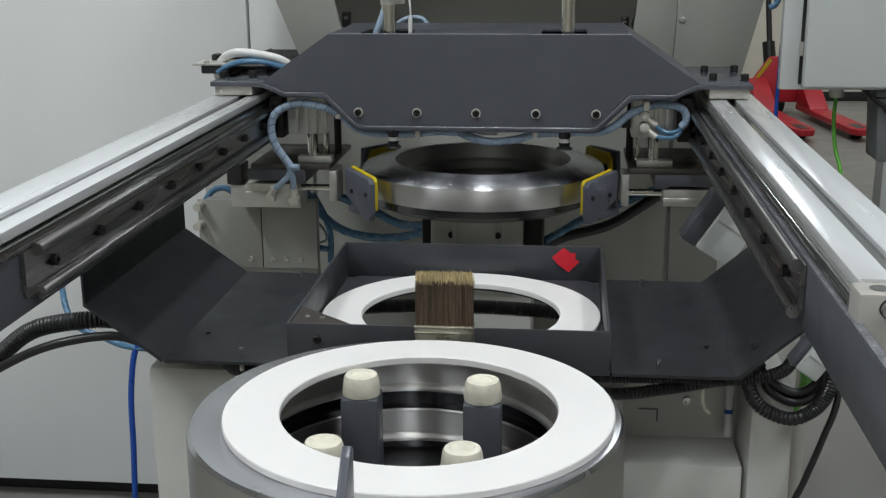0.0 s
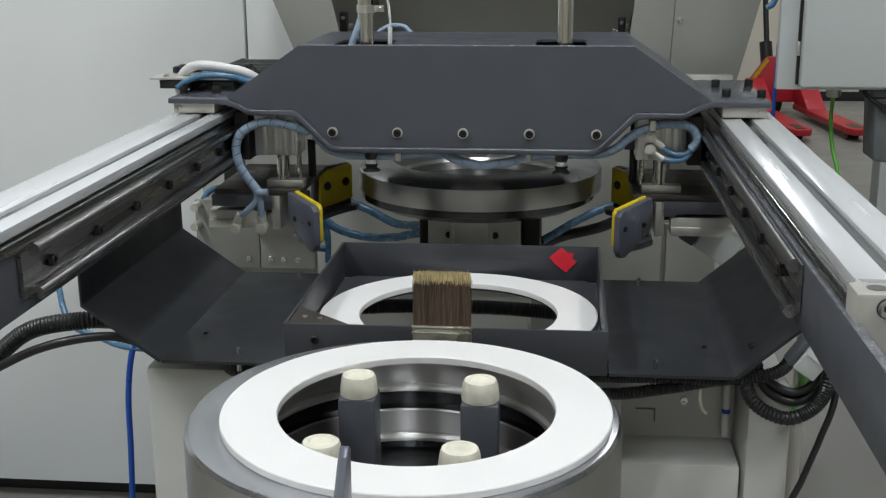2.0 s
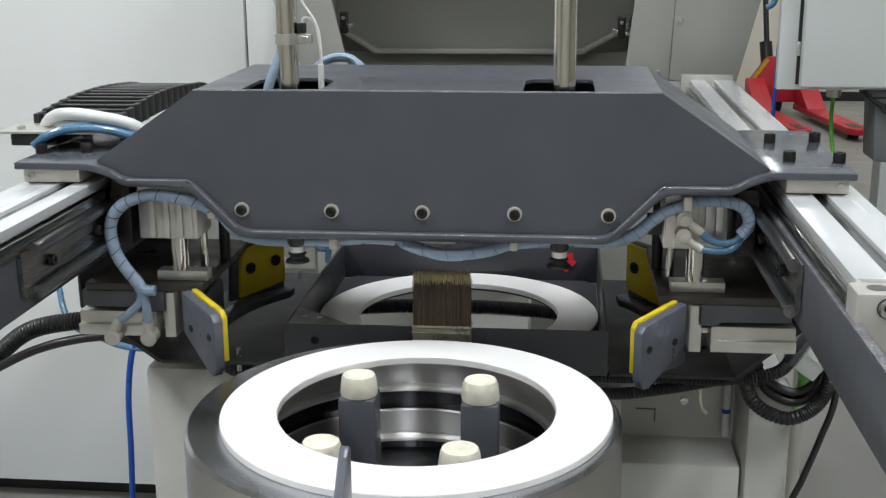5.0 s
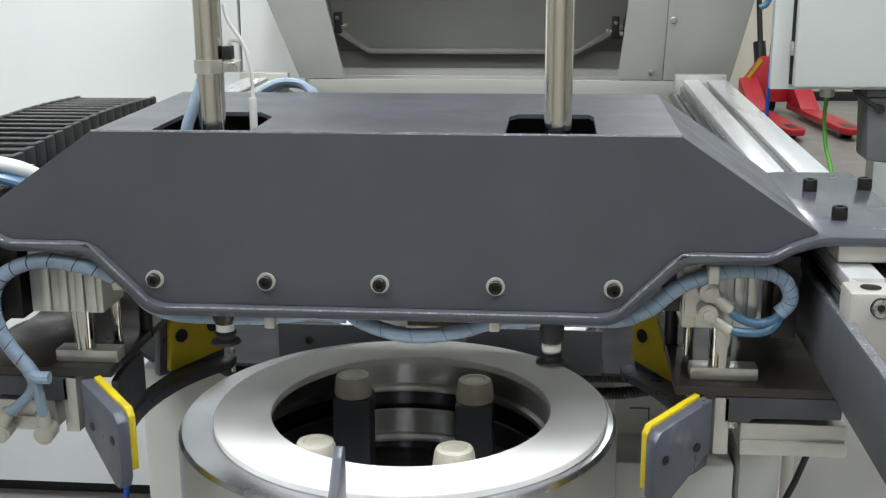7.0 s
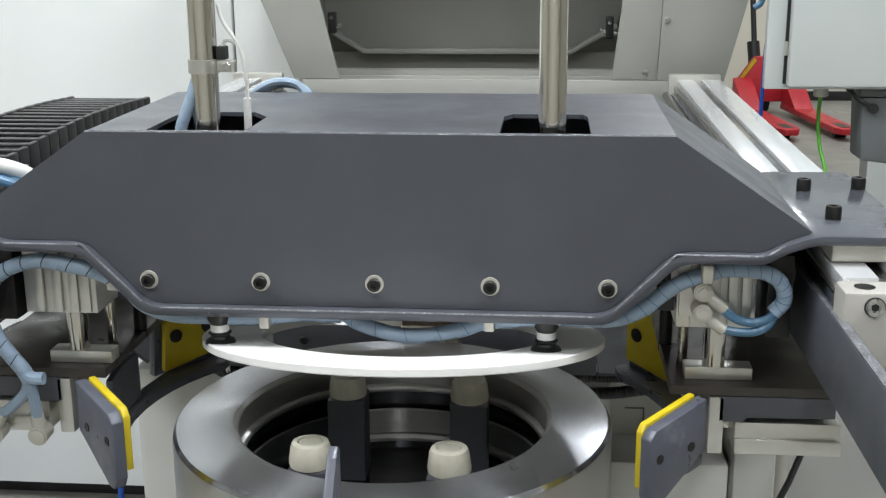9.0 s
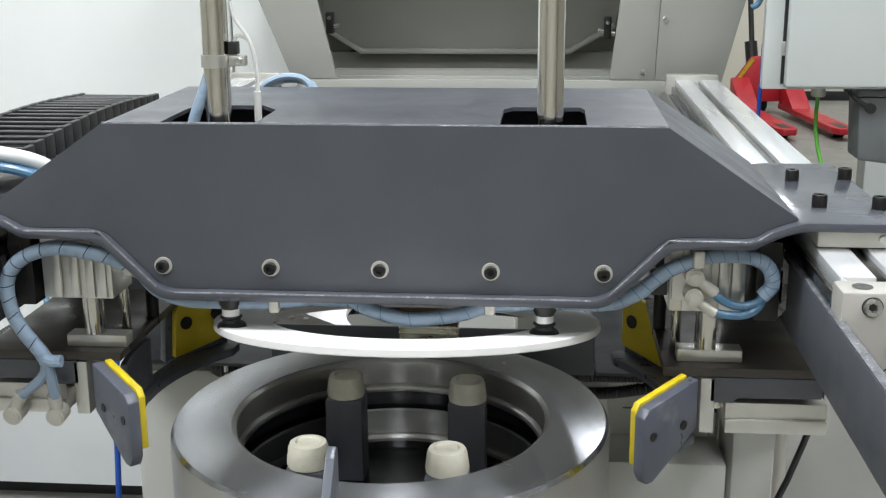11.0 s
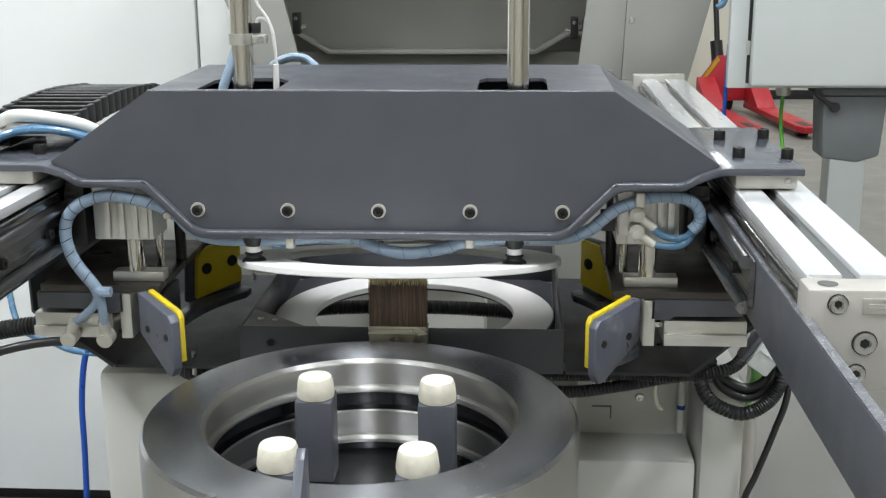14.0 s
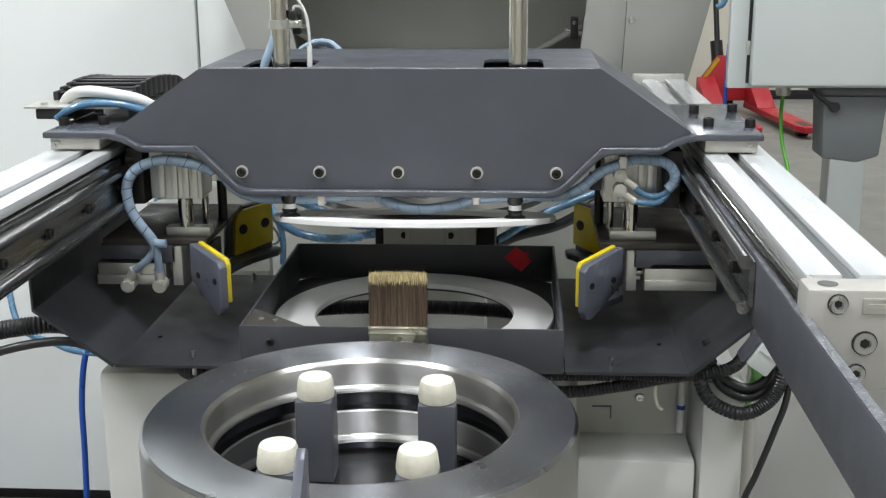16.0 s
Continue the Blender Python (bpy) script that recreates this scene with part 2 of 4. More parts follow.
def washer(at, way, r0=0.006, r1=0.009, h=0.002):
    own = lathe([(r0, 0), (r1, 0), (r1, h), (r0, h)], 24)
    way = Vector(way).normalized()
    bmesh.ops.transform(own, matrix=Matrix.Translation(at) @ way.to_track_quat("Z", "Y").to_matrix().to_4x4(), verts=own.verts)
    return own


def structure(name, bm, mat, label="", smooth=35):
    return tagged(mesh(name, bm, mat, smooth), label, "structure", "", "structure")


# ---- the hall ----
structure("floor", box(-6, 8, -6, 9.5, -0.1, 0), FLOOR, "worn grey concrete factory floor")
structure("ceiling", box(-6, 8, -6, 9.5, CEILING, CEILING + 0.1), HALLWALL, "pale hall ceiling")
structure("wall_north", box(-6, 8, 9.3, 9.5, 0, CEILING), NORTHWALL, "cream painted far hall wall")
structure("wall_south", box(-6, 8, -6, -5.8, 0, CEILING), HALLWALL, "cream painted hall wall")
structure("wall_west", box(-6, -5.8, -5.8, 9.3, 0, CEILING), HALLWALL, "cream painted hall wall")
structure("wall_east", box(7.8, 8, -5.8, 9.3, 0, CEILING), HALLWALL, "cream painted hall wall")
structure("baseboard", box(-5.8, 7.8, 9.275, 9.298, 0, 0.08, 0.004), BLACK, "black skirting along the far wall")


def ceiling_light(x, y, share):
    ob = thing("ceiling_light", x, y, CEILING)
    part("housing", box(-0.16, 0.16, -0.75, 0.75, -0.08, 0, 0.01), PANEL, ob)
    part("diffuser", box(-0.14, 0.14, -0.72, 0.72, -0.1, -0.082, 0.006), LAMP, ob, "glowing white diffuser")
    tagged(ob, "long white fluorescent fitting under the hall ceiling", "ceiling light", "hall ceiling lights")
    lamp = bpy.data.lights.new("tube_light", "AREA")
    lamp.shape, lamp.size, lamp.size_y, lamp.energy, lamp.color = "RECTANGLE", 0.28, 1.44, LIGHT_POWER * share, (0.93, 0.97, 1.0)
    lo = new("tube_light", lamp)
    lo.location = (x, y, CEILING - 0.11)


for lx, ly, share in LIGHTS:
    ceiling_light(lx, ly, share)

# ---- machine: base, hood, rails ----
base = thing("machine_stand", 0.03, 0.32, 0)
part("column", box(-0.428, -0.30, 0, 0.27, 0, 0.86, 0.012), BASEPAINT, base)
part("column", box(0.37, 0.428, 0, 0.27, 0, 0.86, 0.012), BASEPAINT, base)
part("front_wall", box(-0.298, 0.21, 0.004, 0.05, 0, 0.86, 0.004), BASEPAINT, base)
part("recess_back", box(0.212, 0.366, 0.09, 0.11, 0.70, 0.86), BASEPAINT, base, "recessed pale grey panel")
part("recess_shelf", box(0.212, 0.366, 0.0, 0.11, 0.66, 0.746, 0.004), BASEPAINT, base, "dusty pale ledge")
part("lower_wall", box(0.212, 0.366, 0.004, 0.05, 0, 0.658, 0.003), BASEPAINT, base)
part("deck", box(-0.40, 0.41, 0.28, 0.94, 0.55, 0.60), BASEPAINT, base)
part("panel_bolt", cap_screw((0.3, 0.09, 0.8), (0, -1, 0), 0.006, 0.004), ZINC, base)
part("panel_mark", box(0.235, 0.262, 0.0885, 0.0897, 0.785, 0.787), GREYPLASTIC, base)
part("panel_mark", box(0.26, 0.262, 0.0885, 0.0897, 0.768, 0.785), GREYPLASTIC, base)
gauge = part("level_tube", rod((0.355, 0.075, 0.757), (0.355, 0.075, 0.855), 0.005, 14), WHITE_TUBE, base, "narrow pale level tube")
part("tube_cap", rod((0.355, 0.075, 0.79), (0.355, 0.075, 0.796), 0.0056, 14), BLUE_CABLE, gauge, "blue ring")
tagged(base, "pale grey welded machine stand on the floor", "machine stand")

back = structure("backdrop", prism([(-0.66, 0), (0.5, 0), (0.5, 1.13), (-0.37, 1.13), (-0.4, 1.02), (-0.66, 0.92)], "y", 1.45, 1.5), MACHINE, "light grey machine rear wall behind the chuck")
for a, b, top in ((-0.66, -0.542, 0.9), (-0.538, -0.404, 0.94), (-0.4, 0.383, 1.12), (0.389, 0.5, 1.12)):
    part("panel", box(a + 0.002, b - 0.002, 1.438, 1.449, 0.2, top, 0.002), MACHINE, back)
part("bolt", cap_screw((-0.5, 1.438, 0.672), (0, -1, 0), 0.007, 0.005), ZINC, back)
for bx in (-0.47, -0.44, -0.56):
    part("bolt", cap_screw((bx, 1.438, 0.672), (0, -1, 0), 0.007, 0.005), ZINC, back)

hood = thing("machine_hood", 0, 1.3, 1.13)
# hood height, which also sets how much lamp light the unseen lid shuts out
up = 0.42


part("hood_side", prism([(-0.378, 0), (-0.283, 0), (-0.283 - .228 * up, up), (-0.378 - 0.4 * up, up)], "y", 0, 0.012, 0.002), MACHINE, hood)
part("hood_side", prism([(0.278, 0), (0.3685, 0), (0.3685 + .04 * up, up), (0.278 + 0.11 * up, up)], "y", 0, 0.012, 0.002), MACHINE, hood)
part("hood_side", prism([(0.369, 0), (0.501, -0.01), (0.501 + 0.25 * up, up), (0.369 + .04 * up, up)], "y", 0, 0.012, 0.002), MACHINE, hood)
part("hood_sill", box(-0.36, 0.501, 0, 0.012, -0.05, -0.0015, 0.002), MACHINE, hood)
part("hood_cheek", prism([(0.013, 0), (0.9, -0.1), (0.9, up), (0.013, up)], "x", -0.376, -0.366), MACHINE, hood)
part("hood_cheek", prism([(0.013, 0), (0.9, -0.1), (0.9, up), (0.013, up)], "x", 0.44, 0.45), MACHINE, hood)
part("hood_back", box(-0.38, 0.45, 0.9, 0.91, -0.2, up), MACHINE, hood)
# unseen lid, added to keep the ceiling light off the hood's interior
part("hood_shade_lid", box(-0.44, 0.53, 0.0, 0.9, up, up + 0.02), MACHINE, hood)
inner = part("inner_cover", prism([(-0.277, 0.03), (0.202, 0.03), (0.30, 0.085), (0.42, up), (-0.52, up), (-0.37, 0.085)], "y", 0.30, 0.33, 0.004), MACHINE, hood, "bevelled grey inner cover")
part("rim", prism([(-0.275, 0.024), (0.2, 0.024), (0.304, 0.083), (0.298, 0.093), (0.197, 0.035), (-0.272, 0.035), (-0.366, 0.094), (-0.372, 0.084)], "y", 0.27, 0.299, 0.002), MACHINE, inner)
part("lower_panel", box(-0.4, 0.34, 0.305, 0.32, -0.1, 0.0265, 0.002), MACHINE, hood, "plain panel under the inner cover")
for lx, lz, lean in ((-0.322, 0.11, 1), (0.278, 0.1, -1)):
    latch = part("latch", box(lx - 0.008, lx + 0.008, 0.14, 0.165, lz - 0.03, lz + 0.016, 0.002), BLACKSTEEL, hood, "dark steel latch bracket")
    part("latch_pin", rod((lx - 0.016 * lean, 0.15, lz - 0.02), (lx + 0.02 * lean, 0.15, lz - 0.012), 0.0045, 12), ZINC, latch)
    part("latch_screw", cap_screw((lx, 0.14, lz + 0.004), (0, -1, 0), 0.004, 0.003), ZINC, latch)
for bx, bz in ((0.345, 0.015), (0.385, 0.12)):
    part("bolt", cap_screw((bx, 0, bz), (0, -1, 0), 0.006, 0.003), ZINC, hood)
tagged(hood, "light grey sheet metal machine hood with a wide opening", "machine hood")

panel_wall = thing("enclosure_wall", -1.3, 1.55, 0)
part("panel", box(-1.6, 0.727, 0, 0.03, 0.055, 3.2, 0.003), PANEL, panel_wall)
part("panel", box(0.733, 0.92, 0.0, 0.03, 0.055, 3.2, 0.003), PANEL, panel_wall)
part("seam_strip", box(0.70, 0.76, 0.032, 0.04, 0.055, 3.2), BLACK, panel_wall)
part("plinth", box(-1.6, 1.1, 0.06, 0.09, 0, 0.054), BLACK, panel_wall, "dark set-back plinth")
tagged(panel_wall, "tall white sheet metal enclosure wall beside the machine", "enclosure wall")


def rail_beam(side):
    ob = thing("linear_rail", side * 0.385, 0.5, 1.0)
    s = side
    lo, hi = -0.52, 0.72
    part("side_plate", box(s * 0.006, s * 0.016, -1.35 if s > 0 else -1.0, hi, 0.044, 0.112, 0.0015), DARK, ob, "dark grey painted side plate")
    part("plate_edge", box(s * 0.0068, s * 0.0152, -1.345 if s > 0 else -0.995, hi - 0.005, 0.1122, 0.1131, 0.0003), WORN_GLINT, ob, "worn bright edge")
    part("rail_back", box(0, s * 0.005, lo + (0.02 if s > 0 else 0), hi, 0.062, 0.11), RAIL, ob)
    part("round_way", rod((s * -0.004, lo + 0.02, 0.109), (s * -0.004, hi, 0.109), 0.007, 16), RAIL, ob, "round polished guide edge")
    part("round_way", rod((s * -0.004, lo + 0.02, 0.063), (s * -0.004, hi, 0.063), 0.007, 16), RAIL, ob, "round polished guide edge")
    for k in range(9):
        part("rail_bolt", cap_screw((s * -0.001, -0.457 + 0.128 * k + (0.02 if s > 0 else 0), 0.0865), (-s, 0, 0), 0.0065, 0.006), BOLT, ob)
    part("beam", box(s * 0.0165, s * (0.1 if s > 0 else 0.09), -0.646, hi, 0.05, 0.128, 0.001), ALU, ob)
    e0, e1, e2, e3 = (0.0165, 0.047, 0.062, 0.1) if s > 0 else (0.0035, 0.0275, 0.0425, 0.09)
    part("top_strip", box(s * e0, s * e1, -0.646, hi, 0.1285, 0.14, 0.001), ALU_BRIGHT, ob, "bright aluminium strip")
    part("cover_band", box(s * (e1 + 0.0005), s * (e2 - 0.0005), -0.646, hi, 0.1285, 0.135), SLOT, ob, "steel cover band in the groove")
    part("top_strip", box(s * e2, s * e3, -0.646, hi, 0.1285, 0.14, 0.001), ALU_BRIGHT, ob, "bright aluminium strip")
    part("step_strip", box(s * (e0 - 0.006), s * (e0 - 0.0005), -0.646, hi, 0.1125, 0.126, 0.001), SLOT, ob, "dark stepped edge")
    part("end_plate", box(s * 0.0, s * 0.1, hi + 0.001, hi + 0.02, 0.03, 0.15, 0.002), ALU, ob)
    end = part("end_block", box(s * 0.0165 - (0.006 if s > 0 else 0), s * 0.125, -0.683, -0.6475, 0.05, 0.138, 0.003), BLOCK_PAINT, ob, "pale grey end block with socket screws")
    for bx, bz, r in ((0.035, 0.126, 0.0085), (0.059, 0.0925, 0.0105), (0.054, 0.066, 0.0085)):
        # black ring and dark hexagon paint the shade of counterbore and socket
        part("screw_recess_shade", washer((s * bx, -0.6833, bz), (0, -1, 0), r * 0.9, r, 0.0006), BLACK, end)
        part("screw", cap_screw((s * bx, -0.6832, bz), (0, -1, 0), r * 0.89, 0.003), ZINC, end)
        part("socket", rod((s * bx, -0.68495, bz), (s * bx, -0.68465, bz), r * 0.4, 6), BLACKSTEEL, end, "dark hexagon socket")
    part("name_plate", box(s * 0.055, s * 0.077, -0.6845, -0.6832, 0.118, 0.131, 0.0005), ALU, end)
    part("plate_bar", box(s * 0.059, s * 0.073, -0.6852, -0.6846, 0.1225, 0.1265), BLOCK_PAINT, end)
    part("screw_hole", lathe([(0, 0.1384), (0.0085, 0.1384), (0.0085, 0.1387), (0, 0.1387)], 20, (s * 0.03, -0.667, 0), closed=False), SLOT, end)
    return tagged(ob, "aluminium linear axis with round-edged steel rail on a dark plate", "linear rail", "carriage rails")


rail_right, rail_left = rail_beam(1), rail_beam(-1)

# ---- drip tray with the box ----
tray = thing("drip_tray", 0.01, 0.487, 0.885)


def tray_half(s, inner_x, flat_x, top_x):
    part("floor_plate", prism([(s * inner_x, 0), (s * flat_x, 0), (s * flat_x, -0.004), (s * inner_x, -0.004)], "y", -0.206, 0.208), DARK2, tray)
    t = 0.003
    part("sloped_side", prism([(s * flat_x, 0), (s * top_x, 0.072), (s * (top_x + t), 0.07), (s * (flat_x + t), -0.004)], "y", -0.206, 0.208), DARK2, tray)
    part("upright_side", prism([(s * top_x, 0.072), (s * top_x, 0.19), (s * (top_x + t), 0.19), (s * (top_x + t), 0.07)], "y", -0.206, 0.208), DARK2, tray)
    part("hanger", box(s * top_x, s * 0.40, -0.12, -0.1, 0.158, 0.19), DARK2, tray)
    for by in (-0.185, 0.18):
        part("stud", rod((s * 0.27, by, -0.02), (s * 0.27, by, 0.012), 0.003, 10), ZINC, tray)
    part("rivet", rod((s * 0.34, -0.1, 0), (s * 0.34, -0.1, 0.003), 0.003, 10), BOLT, tray)


tray_half(-1, 0.206, 0.368, 0.468)
tray_half(1, 0.212, 0.366, 0.45)
tagged(tray, "dark grey folded sheet metal drip tray between the rails", "drip tray")

tray_box = thing("separator_box", 0.013, 0.487, 0.885)
b = 0.206
part("front_wall", box(-b, b, -b, -b + 0.004, -0.004, 0.055, 0.001), BOXPAINT, tray_box)
part("back_wall", box(-b, b, b - 0.004, b, -0.004, 0.055, 0.001), BOXPAINT, tray_box)
part("side_wall", box(-b, -b + 0.004, -b + 0.0045, b - 0.0045, -0.004, 0.055, 0.001), BOXPAINT, tray_box)
part("side_wall", box(b - 0.004, b, -b + 0.0045, b - 0.0045, -0.004, 0.055, 0.001), BOXPAINT, tray_box)


def holed_floor(half, r, z0, z1, seg=64):
    """A square plate with a round hole."""
    own = bmesh.new()
    rows = []
    for k in range(seg):
        a = 2 * math.pi * (k + 0.5) / seg
        cx, cy = math.cos(a), math.sin(a)
        q = half / max(abs(cx), abs(cy))
        rows.append([own.verts.new(p) for p in ((r * cx, r * cy, z0), (q * cx, q * cy, z0), (q * cx, q * cy, z1), (r * cx, r * cy, z1))])
    for k in range(seg):
        p, n = rows[k], rows[(k + 1) % seg]
        for i in range(4):
            own.faces.new((p[i], n[i], n[(i + 1) % 4], p[(i + 1) % 4]))
    return own


part("floor_plate", holed_floor(b - 0.005, 0.148, -0.004, -0.0005), BOXPAINT, tray_box)
part("gusset", prism([(-b + 0.0045, -b + 0.0045), (-b + 0.085, -b + 0.0045), (-b + 0.0045, -b + 0.075)], "z", 0.051, 0.054), GREASY, tray_box, "triangular corner gusset with two screws")
for gx, gy in ((0.022, 0.03), (0.042, 0.026)):
    part("gusset_screw", cap_screw((-b + gx, -b + gy, 0.054), (0, 0, 1), 0.004, 0.002), ZINC, tray_box)
part("box_bolt", cap_screw((-b + 0.04, -b, 0.034), (0, -1, 0), 0.005, 0.004), BOLT, tray_box)
part("tape_mark", prism([(0.127, 0.037), (0.146, 0.0535), (0.157, 0.0445), (0.165, 0.045), (0.164, 0.035), (0.171, 0.031), (0.154, 0.013), (0.138, 0.025)], "y", b - 0.0055, b - 0.0048), REDTAPE, tray_box, "torn red tape mark")
tagged(tray_box, "dark grey open steel box with a round opening", "box")


def separator(name, label):
    ob = thing(name)
    part("disc", lathe([(0.142, -0.008), (0.1985, -0.008), (0.1995, -0.007), (0.1995, -0.001), (0.1985, 0), (0.143, 0), (0.142, -0.001)], 128), WHITE, ob)
    return tagged(ob, label, "separator ring")


spare = separator("separator_ring", "flat white plastic separator ring lying in the dark box")
spare.location = (0.013, 0.487, 0.894)

# ---- the near workpiece on its posts ----
ring = thing("bearing_ring", 0.0008, -0.002, 0.945)
part("top_face", lathe([(0.1618, -0.0004), (0.1626, 0), (0.2185, 0), (0.2217, -0.004), (0.2, -0.012), (0.175, -0.012)], 160), STEEL, ring)
part("bore_lip", lathe([(0.1574, -0.0052), (0.1582, -0.0034), (0.1617, -0.0006), (0.1745, -0.0122), (0.1745, -0.0145), (0.16, -0.0145)], 160), BORE, ring, "polished rounded bore edge")
part("outer_side", lathe([(0.2217, -0.0041), (0.2227, -0.009), (0.2227, -0.085), (0.219, -0.088), (0.219, -0.115), (0.18, -0.115), (0.18, -0.0125)], 160), STEEL_SIDE, ring)
part("bore_upper", lathe([(0.1573, -0.0054), (0.1573, -0.0285), (0.159, -0.031), (0.1795, -0.031), (0.1795, -0.0148), (0.16, -0.0148)], 160), BORE, ring)
part("bore_bead", lathe([(0.158, -0.0312), (0.1545, -0.0335), (0.1535, -0.0365), (0.1545, -0.0395), (0.158, -0.041), (0.1795, -0.041), (0.1795, -0.0312)], 160), BORE, ring, "polished raised bead")
# groove and foot get a much darker tone than the other bore bands
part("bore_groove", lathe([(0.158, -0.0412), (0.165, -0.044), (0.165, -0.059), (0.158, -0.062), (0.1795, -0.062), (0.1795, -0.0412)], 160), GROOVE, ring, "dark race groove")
part("bore_lower", lathe([(0.1565, -0.0622), (0.1555, -0.0635), (0.1565, -0.066), (0.1568, -0.0915), (0.1795, -0.0915), (0.1795, -0.0622)], 160), BORE, ring)
part("bore_bead", lathe([(0.158, -0.0917), (0.1545, -0.0935), (0.1525, -0.0975), (0.1535, -0.1015), (0.158, -0.1035), (0.1795, -0.1035), (0.1795, -0.0917)], 160), BORE, ring, "polished raised bead")
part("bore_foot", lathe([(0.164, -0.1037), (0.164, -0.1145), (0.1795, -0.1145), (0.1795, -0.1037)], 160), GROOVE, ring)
tagged(ring, "large turned steel bearing ring standing on four posts", "steel ring")

fixture = thing("workpiece_fixture", 0.004, 0.0, 0)
part("table_plate", box(-0.22, 0.22, -0.2, 0.2, 0.79, 0.828, 0.004), GROOVE, fixture, "dark shiny base plate")
part("pedestal", box(-0.16, 0.16, -0.14, 0.2, 0, 0.789, 0.01), DARK, fixture)
for px, py in ((-0.067, 0.093), (0.069, 0.088), (-0.073, -0.086), (0.062, -0.09)):
    post = part("post", box(px - 0.0205, px + 0.0205, py - 0.02, py + 0.02, 0.828, 0.924, 0.002), DARK, fixture, "square dark grey post")
    part("rubber_cap", lathe([(0, 0), (0.0205, 0), (0.0212, 0.004), (0.0192, 0.019), (0.0175, 0.0228), (0.0125, 0.0238), (0.0105, 0.0222), (0, 0.0218)], 40, (px, py, 0.9245), closed=False), CREAM, post, "worn cream rubber cap")
for sx in (-0.15, 0.15):
    part("ring_support", box(sx - 0.03, sx + 0.03, -0.03, 0.03, 0.8285, 0.8295), BLACKSTEEL, fixture)
tagged(fixture, "fixture of four dark posts with cream rubber caps", "fixture")
stop = thing("stop_bracket", -0.016, -0.262, 0.80)
part("blade", prism([(-0.085, 0.0), (0.03, 0.0), (0.03, 0.21), (0.024, 0.214), (0.014, 0.208), (-0.085, 0.1)], "x", -0.004, 0.004, 0.001), JAW, stop)
part("foot", box(-0.03, 0.03, -0.06, 0.05, -0.01, -0.0002, 0.001), JAW, stop)
part("foot_post", box(-0.02, 0.02, -0.02, 0.02, -0.8, -0.0102, 0.001), DARK, stop)
tagged(stop, "narrow grey painted stop bracket beside the ring", "bracket")

# ---- paint brush stuck upright in front of the box ----
brush = thing("paint_brush", 0.013, 0.264, 0.886)
bw = 0.0365
part("ferrule", box(-bw, bw, -0.011, 0.011, -0.035, 0.066, 0.004), FERRULE, brush, "shiny tin ferrule")
for fz in (0.054, 0.061):
    part("ferrule_band", box(-bw - 0.0007, bw + 0.0007, -0.0118, 0.0118, fz, fz + 0.003, 0.001), FERRULE, brush)
part("stamp", box(-0.016, 0.016, -0.0122, -0.0112, 0.034, 0.046, 0.0006), ZINC, brush)
part("handle", prism([(-bw, -0.034), (bw, -0.034), (0.014, -0.07), (0.013, -0.16), (-0.013, -0.16), (-0.014, -0.07)], "y", -0.009, 0.009, 0.004), DARK2, brush)


def tuft(z0, z1, count, seed, rough_start):
    """Fine separate bristles, fanned a little, with an uneven top."""
    rnd, verts, faces = random.Random(seed), [], []
    for k in range(count):
        u, w = rnd.uniform(-1, 1), rnd.uniform(-1, 1)
        lean, back, top = rnd.gauss(0, 0.0016), rnd.gauss(0, 0.0014), rnd.gauss(-0.0015, 0.0016)
        r = rnd.uniform(0.00028, 0.00045)
        for zz, rr in ((z0 + rough_start * rnd.random(), r), (z1 + top, r * 0.5)):
            f = (zz - 0.062) / 0.065
            x, y = u * (bw - 0.001) * (1 - 0.07 * f) + lean * f, w * 0.0095 * (1 - 0.3 * f) + back * f
            verts += [(x - rr, y - rr, zz), (x + rr, y - rr, zz), (x + rr, y + rr, zz), (x - rr, y + rr, zz)]
        n = 8 * k
        faces += [(n + i, n + (i + 1) % 4, n + 4 + (i + 1) % 4, n + 4 + i) for i in range(4)] + [(n + 4, n + 5, n + 6, n + 7)]
    me = bpy.data.meshes.new("tuft")
    me.from_pydata(verts, [], faces)
    own = bmesh.new()
    own.from_mesh(me)
    bpy.data.meshes.remove(me)
    return own


tagged(part("bristle_tuft", tuft(0.062, 0.1225, 4200, 4, 0.0), BRISTLE, brush, smooth=None), kind="stuff")
tagged(part("tip_tuft", tuft(0.116, 0.1305, 3000, 5, 0.008), BRISTLE_TIP, brush, "pale bristle tips", smooth=None), kind="stuff")
tagged(brush, "flat paint brush with pale-tipped brown bristles, standing upright", "paint brush")

# ---- the far workpiece on the chuck ----
far = thing("bearing_ring", 0.004, 1.055, 1.002)
part("top_face", lathe([(0.1645, 0.0106), (0.1665, 0.0112), (0.222, 0.0), (0.2265, -0.004), (0.2, -0.012), (0.175, -0.012)], 160), STEEL, far, "gently coned top face")
part("outer_side", lathe([(0.2266, -0.0042), (0.2272, -0.008), (0.2272, -0.04), (0.226, -0.042), (0.18, -0.042), (0.18, -0.0125)], 160), STEEL_SIDE, far)
part("bore", lathe([(0.1639, 0.0103), (0.1639, -0.02), (0.158, -0.026), (0.162, -0.042), (0.1795, -0.042), (0.1795, -0.0125), (0.1745, -0.0125)], 160), BORE, far, "turned bore")
tagged(far, "turned steel bearing ring resting on the far chuck", "steel ring")
chuck = thing("chuck", 0.0, 1.055, 0)
part("turntable", lathe([(0, 0.93), (0.19, 0.932), (0.212, 0.942), (0.219, 0.946), (0.219, 0.9598), (0.11, 0.9598), (0, 0.9598)], 96, closed=False), GROOVE, chuck, "dark oily turntable")
